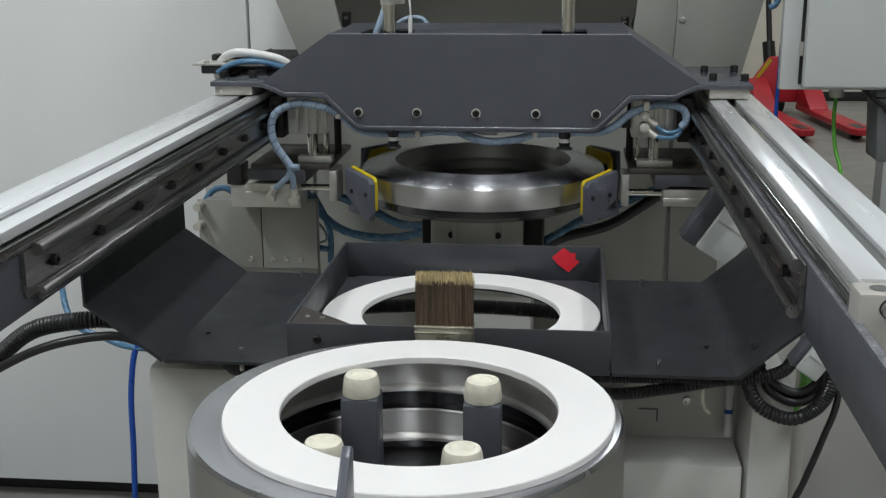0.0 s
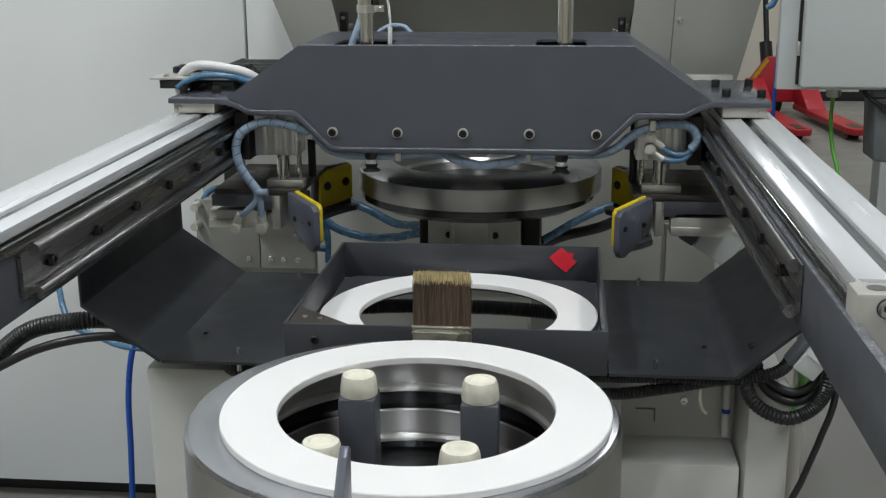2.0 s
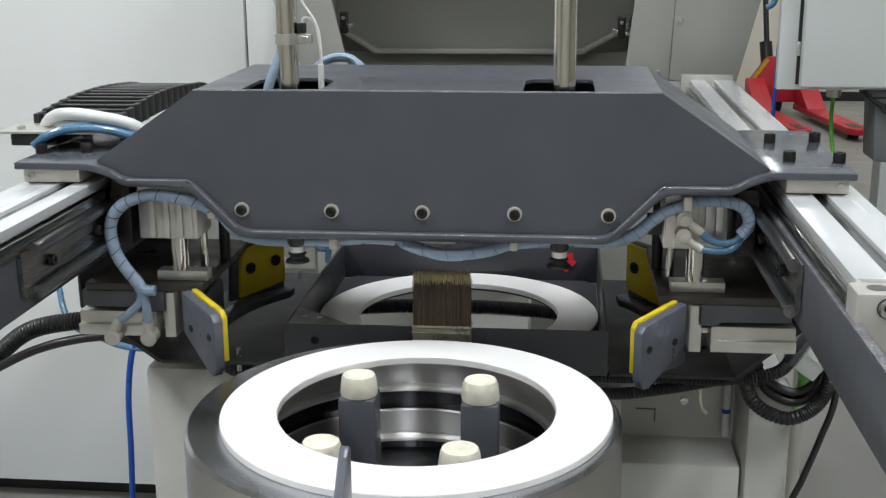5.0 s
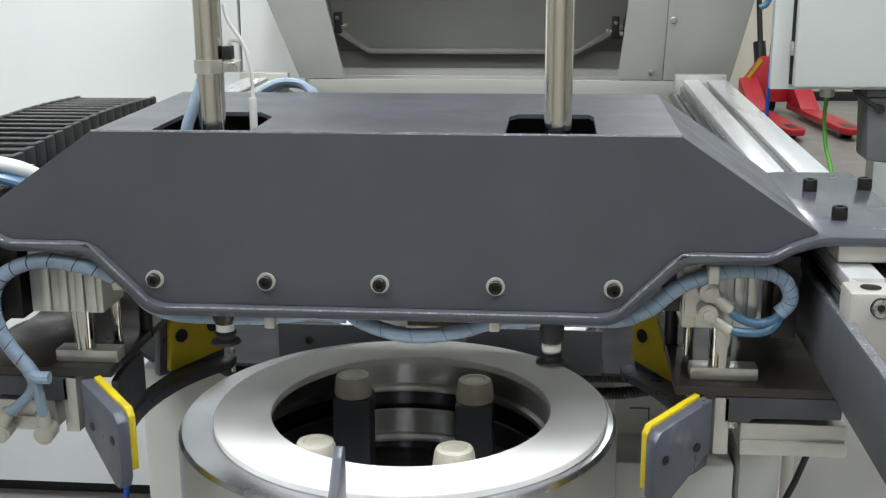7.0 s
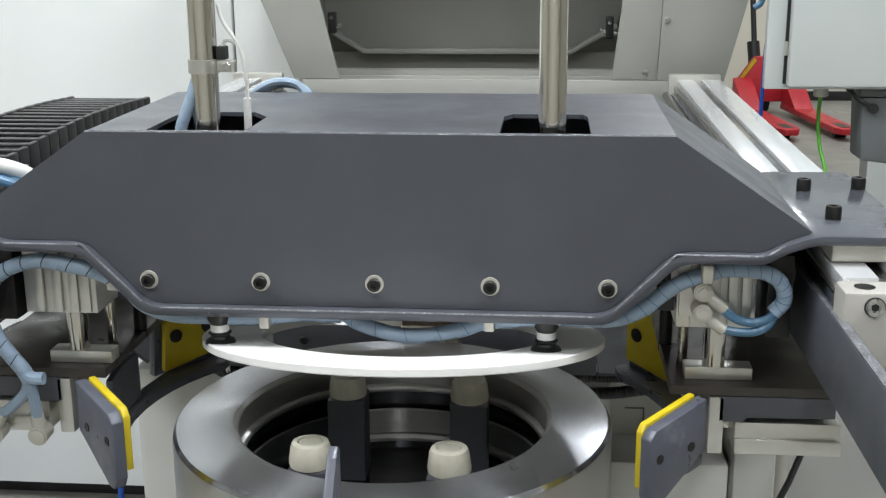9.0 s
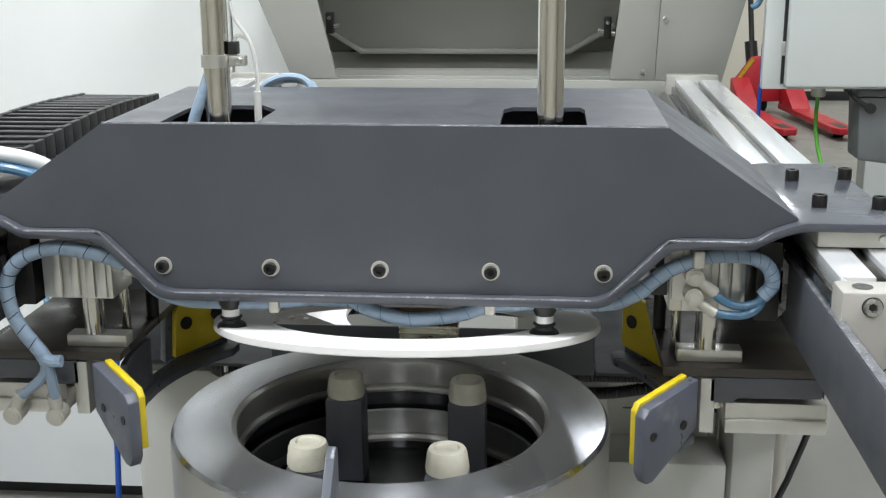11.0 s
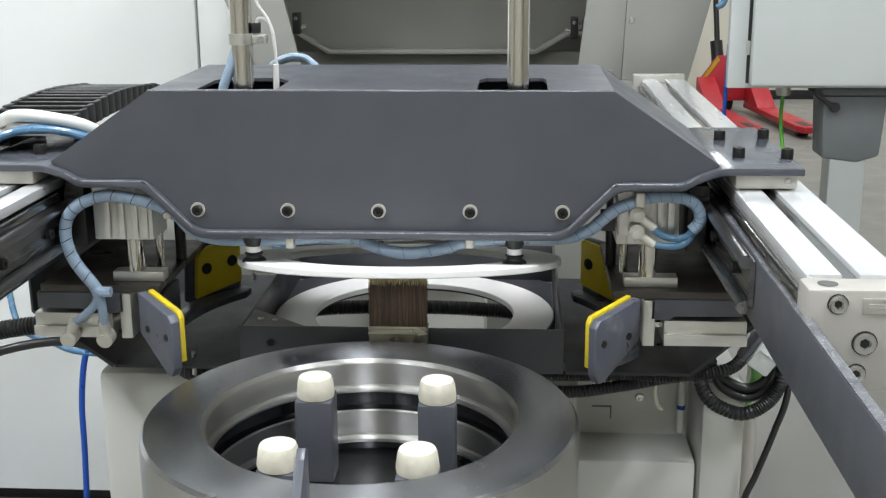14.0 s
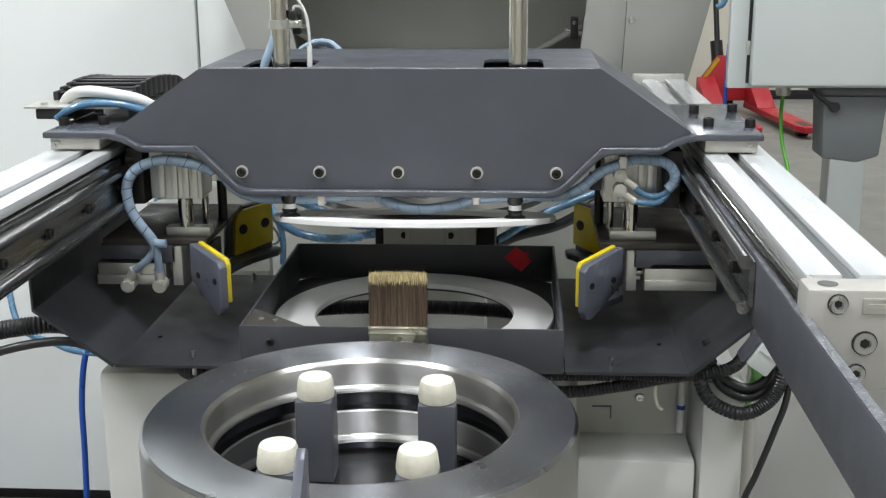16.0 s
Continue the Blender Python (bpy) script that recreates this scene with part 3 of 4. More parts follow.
blk = part("slide_block", box(-0.082, 0.086, -0.12, 0.12, 0.79, 0.9295, 0.003), ALU, chuck, "machined aluminium slide block")
for a, c2 in ((-0.042, -0.034), (0.028, 0.036), (0.046, 0.05)):
    part("rib", box(a, c2, -0.126, -0.1205, 0.80, 0.92, 0.001), ALU, blk)
for hx in (-0.044, 0.04):
    part("screw", cap_screw((hx, -0.1205, 0.893), (0, -1, 0), 0.006, 0.004), BOLT, blk)
part("guide", box(0.088, 0.12, -0.1, 0.12, 0.79, 0.925, 0.003), BLACKSTEEL, chuck)
part("guide", box(-0.1, -0.084, -0.1, 0.12, 0.79, 0.925, 0.003), BLACKSTEEL, chuck)
part("pillar", box(-0.1, 0.1, -0.09, 0.15, 0.6, 0.7895), BASEPAINT, chuck)
tagged(chuck, "aluminium slide block carrying a dark round turntable", "chuck")

# ---- the carriage ----
carriage = thing("gantry_carriage")
OUT = [(-0.475, 1.167), (-0.385, 1.167), (-0.36, 1.158), (-0.345, 1.1485), (-0.268, 1.1485), (-0.21, 1.09), (0.21, 1.09), (0.268, 1.1485), (0.345, 1.1485), (0.36, 1.158), (0.385, 1.167), (0.475, 1.167)]
DEPTH = 0.275


def rounded(poly, r, steps=4):
    """The open line with its bends rounded."""
    out = [poly[0]]
    for p, q, n in zip(poly, poly[1:], poly[2:]):
        p, q, n = Vector(p), Vector(q), Vector(n)
        cut = min(r, (p - q).length * 0.45, (n - q).length * 0.45)
        a, c = q + (p - q).normalized() * cut, q + (n - q).normalized() * cut
        out += [tuple(a * (1 - t) ** 2 + q * 2 * t * (1 - t) + c * t * t) for t in (k / steps for k in range(steps + 1))]
    return out + [poly[-1]]


low = [(x, z - 0.0085) for x, z in OUT]
low[4], low[5], low[6], low[7] = (-0.2715, 1.14), (-0.2135, 1.0815), (0.2135, 1.0815), (0.2715, 1.14)
part("base_plate", prism(rounded(OUT, 0.014) + rounded(low, 0.014)[::-1], "y", -0.012, DEPTH, 0.0018), DARK_GLOSS, carriage, "dark grey bent carrier plate")
edge = [(x, zz + 0.0006) for x, zz in rounded(OUT, 0.014) if -0.381 <= x <= 0.386]
part("front_panel", prism([(-0.261, 1.25), (0.265, 1.25)] + [(0.384, 1.168)] + edge[::-1][1:-1] + [(-0.38, 1.168)], "y", 0, 0.006), DARK, carriage, "dark grey front panel", smooth=None)
# paler line for the wear and the highlight along the panel's top
part("top_weld", tube([(-0.261, 0.003, 1.2498), (-0.1, 0.003, 1.2502), (0.1, 0.003, 1.2498), (0.265, 0.003, 1.25)], 0.0016, 12, 8), WORN_GLINT, carriage, "worn top edge with its highlight in the colour")
# thin pale bead that draws the bevel's glints on the carrier plate
bead = [(x, -0.0105, zz - 0.0009) for x, zz in OUT[2:-2]]
part("edge_glint", tube([Vector(p).lerp(Vector(q), t) for p, q in zip(bead, bead[1:]) for t in (0.0, 0.1, 0.5, 0.9)] + [bead[-1]], 0.0013, 3, 8), WORN_GLINT, carriage, "glint along the carrier plate edge, put into a paler bead")


def cover_top():
    """The flat top with its two slots open at the front, as one sheet."""
    own = bmesh.new()
    z0, z1 = 1.246, 1.25
    def slab(poly):
        prism(poly, "z", z0, z1, 0, own)
    y0, ym, y1 = 0.0062, 0.125, DEPTH
    xs = [(-0.261, -0.208), (-0.116, 0.114), (0.192, 0.265)]
    slab([(-0.261, ym), (0.265, ym), (0.265, y1), (-0.261, y1)])
    slab([(-0.261, y0), (-0.208, y0), (-0.208, 0.1), (-0.196, ym), (-0.261, ym)])
    slab([(-0.116, y0), (0.112, y0), (0.112, 0.108), (0.12, ym), (-0.135, ym), (-0.116, 0.095)])
    slab([(0.192, y0), (0.265, y0), (0.265, ym), (0.188, ym), (0.192, 0.108)])
    bmesh.ops.remove_doubles(own, verts=own.verts, dist=1e-5)
    return own


part("cover_top", cover_top(), DARK, carriage, "scuffed dark grey cover plate with two slots", smooth=None)
part("cover_side", prism([(0.265, 1.25), (0.384, 1.168), (0.38, 1.1675), (0.263, 1.2455)], "y", 0.0062, DEPTH), DARK, carriage)
part("cover_side", prism([(-0.261, 1.25), (-0.38, 1.168), (-0.376, 1.1675), (-0.259, 1.2455)], "y", 0.0062, DEPTH), DARK, carriage)
part("cover_back", prism([(-0.26, 1.245), (0.263, 1.245), (0.372, 1.168), (-0.37, 1.168)], "y", DEPTH - 0.006, DEPTH - 0.002), DARK, carriage)
for k in range(5):
    x = (k - 2) * 0.105
    part("washer", washer((x, 0, 1.113), (0, -1, 0), 0.0055, 0.0085, 0.002), CREAM_METAL, carriage, "pale washer")
    part("panel_screw", cap_screw((x, -0.001, 1.113), (0, -1, 0), 0.0062, 0.006), BOLT, carriage)
for s in (-1, 1):
    for bx, by in ((0.414, 0.056), (0.468, 0.05), (0.412, 0.178), (0.468, 0.188)):
        part("wing_bolt", cap_screw((s * bx, by, 1.167), (0, 0, 1), 0.0072, 0.012), BOLT, carriage)
    part("slider", box(s * 0.402, s * 0.47, 0.0, 0.25, 1.1415, 1.158, 0.002), CREAM_METAL, carriage, "pale slider block")
    part("slider_screw", cap_screw((s * 0.46, 0, 1.15), (0, -1, 0), 0.004, 0.002), ZINC, carriage)
    part("roller_plate", box(s * 0.355, s * 0.378, 0.03, 0.24, 1.06, 1.1385, 0.002), BLACKSTEEL, carriage)
    for ry in (0.04, 0.19):
        part("guide_roller", rod((s * 0.379, ry, 1.122), (s * 0.366, ry, 1.122), 0.011, 20), BLACKSTEEL, carriage)


def lifter(s):
    """One side: lift cylinder, arm plate, slide cylinder and fittings."""
    c = s * 0.31
    cyl = part("lift_cylinder", box(c - 0.036, c + 0.036, 0.03, 0.085, 1.068, 1.1395, 0.002), ALU, carriage, "ribbed aluminium lift cylinder")
    for gx in (-0.024, -0.006, 0.01, 0.022):
        part("rib", box(c + gx, c + gx + 0.009, 0.0255, 0.0295, 1.07, 1.138, 0.001), ALU, cyl)
    part("piston_rod", rod((c + 0.004, 0.055, 1.0243), (c + 0.004, 0.055, 1.0675), 0.0105, 24), BARSTEEL, carriage, "polished piston rod")
    part("rod_plate", box(c - 0.0235, c + 0.0395, 0.045, 0.066, 1.0115, 1.024, 0.001), ALU, carriage, "pale steel rod plate")
    for bx in (-0.014, 0.026):
        part("plate_screw", cap_screw((c + bx, 0.072, 1.0112), (0, 0, 1), 0.006, 0.008), BOLT, carriage)
    part("guide_rod", rod((c - s * 0.02, 0.1, 1.003), (c - s * 0.02, 0.1, 1.139), 0.005, 14), BARSTEEL, carriage)
    part("guide_rod", rod((c - s * 0.032, 0.15, 1.003), (c - s * 0.032, 0.15, 1.139), 0.007, 14), BLACKSTEEL, carriage)
    part("arm_plate", box(s * 0.272, s * 0.42, 0.03, 0.25, 1.0015, 1.011, 0.0015), GREASY, carriage, "greasy dark steel arm plate")
    part("arm_block", prism([(s * 0.318, 1.001), (s * 0.425, 1.001), (s * 0.425, 0.981), (s * 0.345, 0.98), (s * 0.34, 0.975), (s * 0.318, 0.976)], "y", 0.03, 0.24, 0.001), DARK, carriage)
    slide = part("slide_cylinder", box(s * 0.334, s * 0.432, 0.034, 0.09, 0.944, 0.974, 0.002), ALU, carriage, "aluminium slide cylinder")
    part("slide_step", box(s * 0.334, s * 0.432, 0.029, 0.0335, 0.944, 0.958, 0.0008), ALU, slide)
    if s < 0:
        for fx in (-0.382, -0.337):
            part("elbow_fitting", rod((fx, 0.026, 0.95), (fx, 0.005, 0.9475), 0.0098, 18, None, None, 0.002), CREAM_METAL, carriage, "pale metal elbow fitting")
            part("tube_collar", rod((fx, 0.014, 0.953), (fx + (0.011 if fx < -0.36 else 0.0), 0.01, 0.972), 0.0068, 14), CREAM_METAL, carriage)
    else:
        for fz, fx in ((1.109, 0.295), (1.089, 0.295)):
            elbow = part("elbow_fitting", rod((fx, 0.0255, fz), (fx, 0.004, fz), 0.0088, 20, None, None, 0.0015), CREAM_METAL, carriage, "pale metal elbow fitting")
            part("hex_head", rod((fx, 0.0039, fz), (fx, 0.002, fz), 0.0058, 6, None, None, 0.0006), CREAM_METAL, elbow)
            part("tube_collar", rod((fx + 0.003, 0.013, fz - 0.004), (fx + 0.021, 0.01, fz - 0.0165), 0.0054, 16, None, None, 0.001), CREAM_METAL, elbow)
        part("fitting_block", box(0.276, 0.312, 0.0256, 0.0298, 1.08, 1.118, 0.001), ALU, carriage)


for s in (-1, 1):
    lifter(s)


def jaw(s):
    """A sliding V jaw with two yellow pads, its plates tangent to the ring."""
    j = part("gripper_jaw", box(s * 0.259, s * 0.273, 0.03, 0.09, 0.943, 1.0, 0.001), ALU, carriage, "sliding gripper jaw")
    part("slide_rod", rod((s * 0.2732, 0.062, 0.962), (s * 0.385, 0.062, 0.962), 0.006, 14), BARSTEEL, j, "polished slide rod")
    for sign in (-1, 1):
        cx, cy = 0.008 + s * (0.212 if sign < 0 else 0.226), 0.115 + sign * 0.15
        m = Matrix.Translation((cx, cy, 0)) @ Matrix.Rotation(radians(s * sign * (-44 if sign < 0 else -48)), 4, "Z")
        def place(own):
            bmesh.ops.transform(own, matrix=m, verts=own.verts)
            return own
        e = s * sign
        if sign < 0:
            pl = prism([(-s * 0.037, 0.94), (-s * 0.031, 0.929), (-s * 0.022, 0.929), (s * 0.037, 0.966), (s * 0.037, 1.016), (-s * 0.03, 1.003), (-s * 0.037, 0.995)], "y", -0.006, 0.006, 0.0015)
            yl = prism([(-s * 0.0345, 0.945), (s * 0.035, 0.968), (s * 0.035, 1.017), (-s * 0.03, 1.005), (-s * 0.0345, 0.998)], "y", 0.0065, 0.0135, 0.001)
        else:
            pl = prism([(-s * 0.041, 0.93), (s * 0.047, 0.926), (s * 0.041, 1.006), (-s * 0.038, 1.008), (-s * 0.041, 1.004)], "y", -0.006, 0.006, 0.0015)
            yl = prism([(-s * 0.037, 0.943), (s * 0.038, 0.932), (s * 0.034, 0.988), (s * 0.026, 1.002), (-s * 0.035, 1.007), (-s * 0.037, 1.004)], "y", -0.0155, -0.0065, 0.0015)
        part("jaw_plate", place(pl), JAW, j, "blue-grey painted jaw plate")
        part("gripper_pad", place(yl), YELLOW, j, "yellow rubber gripper pad")
        for bx in (-0.024, 0.018):
            if sign > 0:
                part("pad_screw", place(cap_screw((s * (bx + 0.003), -0.0157, 0.974 - bx * 0.08), (0, -1, 0), 0.008, 0.001)), BOLT, j)
            else:
                part("jaw_hole", place(cap_screw((s * bx, -0.0062, 0.975), (0, -1, 0), 0.0045, 0.0006)), BOLT, j)
    arc = [(s * 0.236, 0.03), (s * 0.25, 0.05), (s * 0.25, 0.18), (s * 0.24, 0.23), (s * 0.19, 0.296), (s * 0.178, 0.286)]
    for k in range(11):
        a = radians(180 - 40 + 68 * k / 10)
        arc.append((s * 0.235 * abs(math.cos(a)), 0.115 + 0.235 * math.sin(a)))
    arc += [(s * 0.212, 0.006)]
    arc = [(0.008 + x, y) for x, y in arc]
    part("jaw_base", prism(arc, "z", 0.922, 0.932, 0.001), JAW, j, "curved jaw base plate")
    web = []
    for k in range(13):
        a = radians(-12 + 20 * k / 12)
        web.append((0.008 + s * 0.243 * math.cos(a), 0.115 + 0.243 * math.sin(a)))
    for k in range(13):
        a = radians(8 - 20 * k / 12)
        web.append((0.008 + s * 0.25 * math.cos(a), 0.115 + 0.25 * math.sin(a)))
    part("jaw_web", prism(web, "z", 0.9322, 0.985, 0.001), JAW, j, "curved upright wall of the jaw")
    return j


jaws = {s: jaw(s) for s in (-1, 1)}


def suction(s):
    x, y = 0.003 + s * 0.153, 0.013
    u = part("suction_rod", rod((x, y, 1.10), (x, y, 1.23), 0.0045, 16), BARSTEEL, carriage, "polished rod")
    part("cup_body", lathe([(0, 1.0675), (0.009, 1.0675), (0.0115, 1.0725), (0.0115, 1.1125), (0.008, 1.1185), (0, 1.1185)], 24, (x, y, 0), closed=False), BLACK, u, "black suction spring body")
    part("cup_band", lathe([(0.0075, 1.0605), (0.0088, 1.0605), (0.0088, 1.0677), (0.0075, 1.0677)], 24, (x, y, 0)), WHITE, u, "white collar")
    part("suction_cup", lathe([(0, 1.0485), (0.0145, 1.0485), (0.0135, 1.0510), (0.009, 1.0535), (0.009, 1.0565), (0.011, 1.0585), (0.008, 1.0605), (0, 1.0605)], 24, (x, y, 0), closed=False), BLACK, u, "black rubber suction cup")
    x, y = s * 0.158, 0.038
    part("lift_tube", rod((x, y, 1.2), (x, y, 1.75), 0.0125, 32), BARSTEEL, carriage, "tall stainless lift tube")
    return u


cups = {s: suction(s) for s in (-1, 1)}
tagged(carriage, "dark grey gantry carriage with grippers and suction cups", "gantry carriage")

held = separator("separator_ring", "flat white plastic separator ring on the steel ring")

# ---- hoses, cables and small gear on the carriage ----
def under(name, bm, mat, label="", parent=None):
    return part(name, bm, mat, parent or carriage, label)


WRAP = [(-0.238, 0.012, 1.102), (-0.262, 0.006, 1.117), (-0.286, 0.003, 1.124), (-0.317, 0.003, 1.128), (-0.341, 0.003, 1.122), (-0.358, 0.003, 1.112), (-0.368, 0.003, 1.098), (-0.371, 0.003, 1.08), (-0.367, 0.003, 1.058), (-0.357, 0.003, 1.039), (-0.343, 0.003, 1.02), (-0.337, 0.003, 1.008)]
wrap = under("wrapped_hose", tube(WRAP, 0.0073, 8, 14), CLEAR_BLUE, "pale blue spiral-wrapped air hose")
pts = spline(WRAP, 8)
for k in range(4, len(pts) - 8, 6):
    d = (pts[k + 1] - pts[k - 1]).normalized()
    lean = (d + Vector((0.25, 0.1, 0.2))).normalized()
    own = lathe([(0.0066, -0.0005), (0.0076, -0.0005), (0.0076, 0.0005), (0.0066, 0.0005)], 18)
    bmesh.ops.transform(own, matrix=Matrix.Translation(pts[k]) @ lean.to_track_quat("Z", "Y").to_matrix().to_4x4(), verts=own.verts)
    under("wrap_edge", own, BLACK, "", wrap)
under("hose_fork", tube([(-0.34, 0.003, 1.015), (-0.332, 0.0, 1.012), (-0.321, 0.0, 1.012)], 0.0062, 5, 10), CLEAR_BLUE, "pale wrap tail")
under("air_tube", tube([(-0.339, 0.004, 1.008), (-0.343, 0.004, 0.995), (-0.357, 0.005, 0.981), (-0.372, 0.01, 0.969)], 0.0052, 6, 10), CLEAR_BLUE)
under("air_tube", tube([(-0.337, 0.004, 1.008), (-0.335, 0.004, 0.99), (-0.336, 0.009, 0.97)], 0.0056, 6, 10), CLEAR_BLUE)
run = [(-0.244, 0.012, 1.105), (-0.222, 0.006, 1.082), (-0.195, 0.008, 1.0715), (-0.164, 0.01, 1.0695), (-0.116, 0.01, 1.07), (-0.068, 0.012, 1.074), (-0.035, 0.014, 1.072)]
under("wrapped_hose", tube([(x, y + 0.004, h + 0.003) for x, y, h in run], 0.0066, 8, 12), CLEAR_BLUE, "pale blue spiral-wrapped air hose")
sag = [(-0.035, 0.02, 1.075), (-0.015, 0.008, 1.067), (0.027, 0.004, 1.058), (0.074, 0.006, 1.0635), (0.103, 0.008, 1.072), (0.162, 0.01, 1.076), (0.215, 0.008, 1.077), (0.242, 0.008, 1.087), (0.256, 0.008, 1.099), (0.273, 0.008, 1.112), (0.293, 0.008, 1.12),
       (0.312, 0.008, 1.126), (0.332, 0.008, 1.1265), (0.349, 0.008, 1.124), (0.361, 0.008, 1.117), (0.3665, 0.008, 1.106), (0.3655, 0.008, 1.096), (0.358, 0.008, 1.087)]
sag = [(x, y + 0.004, h + 0.003) for x, y, h in sag]
loop = under("wrapped_hose", tube(sag, 0.0071, 8, 12), CLEAR_BLUE, "sagging pale blue spiral-wrapped air hose")
pts = spline(sag, 8)
for k in range(6, len(pts) - 3, 5):
    d = (pts[k + 1] - pts[k - 1]).normalized()
    lean = (d + Vector((0.1, 0.15, 0.3))).normalized()
    own = lathe([(0.0062, -0.0003), (0.0074, -0.0003), (0.0074, 0.0003), (0.0062, 0.0003)], 16)
    bmesh.ops.transform(own, matrix=Matrix.Translation(pts[k]) @ lean.to_track_quat("Z", "Y").to_matrix().to_4x4(), verts=own.verts)
    under("wrap_edge", own, BLUE_TUBE, "", loop)
for line in ([(0.36, 0.012, 1.091), (0.352, 0.012, 1.083), (0.338, 0.012, 1.08), (0.324, 0.011, 1.0845), (0.313, 0.01, 1.093)],
             [(0.361, 0.014, 1.089), (0.353, 0.012, 1.077), (0.342, 0.012, 1.0715), (0.328, 0.011, 1.0715), (0.314, 0.01, 1.074)]):
    under("air_tube", tube(line, 0.0042, 8, 10), BLUE_TUBE, "blue air tube")
for x, y, zz in ((-0.105, 0.008, 1.072), (0.104, 0.006, 1.075), (0.297, 0.002, 1.126), (-0.248, 0.008, 1.106)):
    under("hose_clip", box(x - 0.005, x + 0.005, y - 0.006, y + 0.014, zz - 0.006, zz + 0.011, 0.002), CREAM_METAL, "pale plastic hose clip")
under("sensor_bar", box(-0.052, 0.036, 0.03, 0.045, 1.069, 1.078, 0.001), ALU, "thin metal sensor bar")
under("hub", lathe([(0, 1.068), (0.055, 1.068), (0.06, 1.073), (0.06, 1.081), (0, 1.081)], 48, (0.012, 0.115, 0), closed=False), ALU)
under("indicator_lamp", rod((0.262, 0.02, 1.099), (0.262, 0.026, 1.099), 0.0016, 12), LED, "small glowing red indicator")
under("sensor_body", box(0.256, 0.272, 0.0262, 0.05, 1.085, 1.106, 0.001), BLACK)
# tube clamp, switch and wires on the lift tube
clamp = under("tube_clamp", lathe([(0.0126, 1.299), (0.0142, 1.299), (0.0142, 1.311), (0.0126, 1.311)], 32, (-0.158, 0.038, 0)), ALU, "metal tube clamp with a screw")
under("clamp_ear", box(-0.1445, -0.129, 0.032, 0.044, 1.3, 1.31, 0.001), ALU, "", clamp)
under("clamp_screw", cap_screw((-0.135, 0.032, 1.305), (0, -1, 0), 0.004, 0.003), ZINC, "", clamp)
under("switch", box(-0.1445, -0.136, 0.032, 0.044, 1.311, 1.323, 0.001), BLACK, "small black switch")
under("wire", tube([(-0.14, 0.038, 1.322), (-0.137, 0.038, 1.328), (-0.127, 0.038, 1.325), (-0.121, 0.038, 1.31), (-0.119, 0.038, 1.275), (-0.1205, 0.04, 1.235)], 0.0018, 8, 8), WHITE_TUBE, "thin pale wire")
under("wire", tube([(-0.142, 0.036, 1.36), (-0.138, 0.036, 1.345), (-0.124, 0.036, 1.322), (-0.119, 0.037, 1.29)], 0.0018, 8, 8), WHITE_TUBE, "thin pale wire")
under("wire_sleeve", rod((-0.1195, 0.038, 1.276), (-0.1205, 0.04, 1.236), 0.0036, 12), WHITE_TUBE)
under("wrapped_hose", tube([(-0.155, 0.055, 1.42), (-0.16, 0.05, 1.33), (-0.166, 0.035, 1.289), (-0.18, 0.03, 1.25), (-0.186, 0.03, 1.22)], 0.0055, 8, 12), CLEAR_BLUE, "pale blue spiral-wrapped hose")
under("tube_foot", lathe([(0.0126, 1.2), (0.024, 1.2), (0.024, 1.215), (0.0126, 1.222)], 24, (-0.158, 0.038, 0)), BLACKSTEEL)
under("tube_foot", lathe([(0.0126, 1.2), (0.024, 1.2), (0.024, 1.215), (0.0126, 1.222)], 24, (0.158, 0.038, 0)), BLACKSTEEL)
# chain bracket and cable chain over the left rail
under("chain_bracket", prism([(-0.53, 0.065), (-0.40, 0.065), (-0.385, 0.08), (-0.385, 0.15), (-0.533, 0.15)], "z", 1.187, 1.19, 0.0006), ALU, "thin metal chain bracket")
under("bracket_post", box(-0.5, -0.47, 0.1, 0.19, 1.1675, 1.1865, 0.001), BLACKSTEEL)
under("bracket_bolt", cap_screw((-0.508, 0.085, 1.19), (0, 0, 1), 0.005, 0.004), ZINC)
under("black_fitting", box(-0.515, -0.472, 0.068, 0.1, 1.172, 1.1865, 0.002), BLACK)
chain = thing("cable_chain")
LINK, LINKS = 0.026, 17


def chain_link():
    own = box(-0.058, -0.05, -0.0125, 0.0125, -0.014, 0.014, 0.002)
    box(0.05, 0.058, -0.0125, 0.0125, -0.014, 0.014, 0.002, own)
    box(-0.05, 0.05, -0.006, 0.005, 0.009, 0.0125, 0.001, own)
    return box(-0.05, 0.05, -0.007, 0.007, -0.0125, -0.0095, 0.001, own)


links = [part("chain_link", chain_link(), BLACK, chain)]
for k in range(LINKS - 1):
    more = new("chain_link", links[0].data)
    more.parent = chain
    links.append(more)
tagged(chain, "black plastic cable chain folded over the rail", "cable chain")


def link_pose(k, y):
    """Link k of the chain when the carriage stands at y: along the upper run, then sinking onto the beam behind."""
    start = y + 0.13
    run = max(0.02, 0.405 - 0.5 * (y - 0.04))
    s = (k + 0.5) * LINK
    u = min(max((s - run) / 0.12, 0), 1)
    bow = 0.01 * math.sin(math.pi * min(s / run, 1)) if run > 0.1 else 0
    return pose(-0.455, start + s, 1.187 + bow - 0.03 * u * u * (3 - 2 * u), -math.degrees(math.atan(0.03 * 6 * u * (1 - u) / 0.12)))


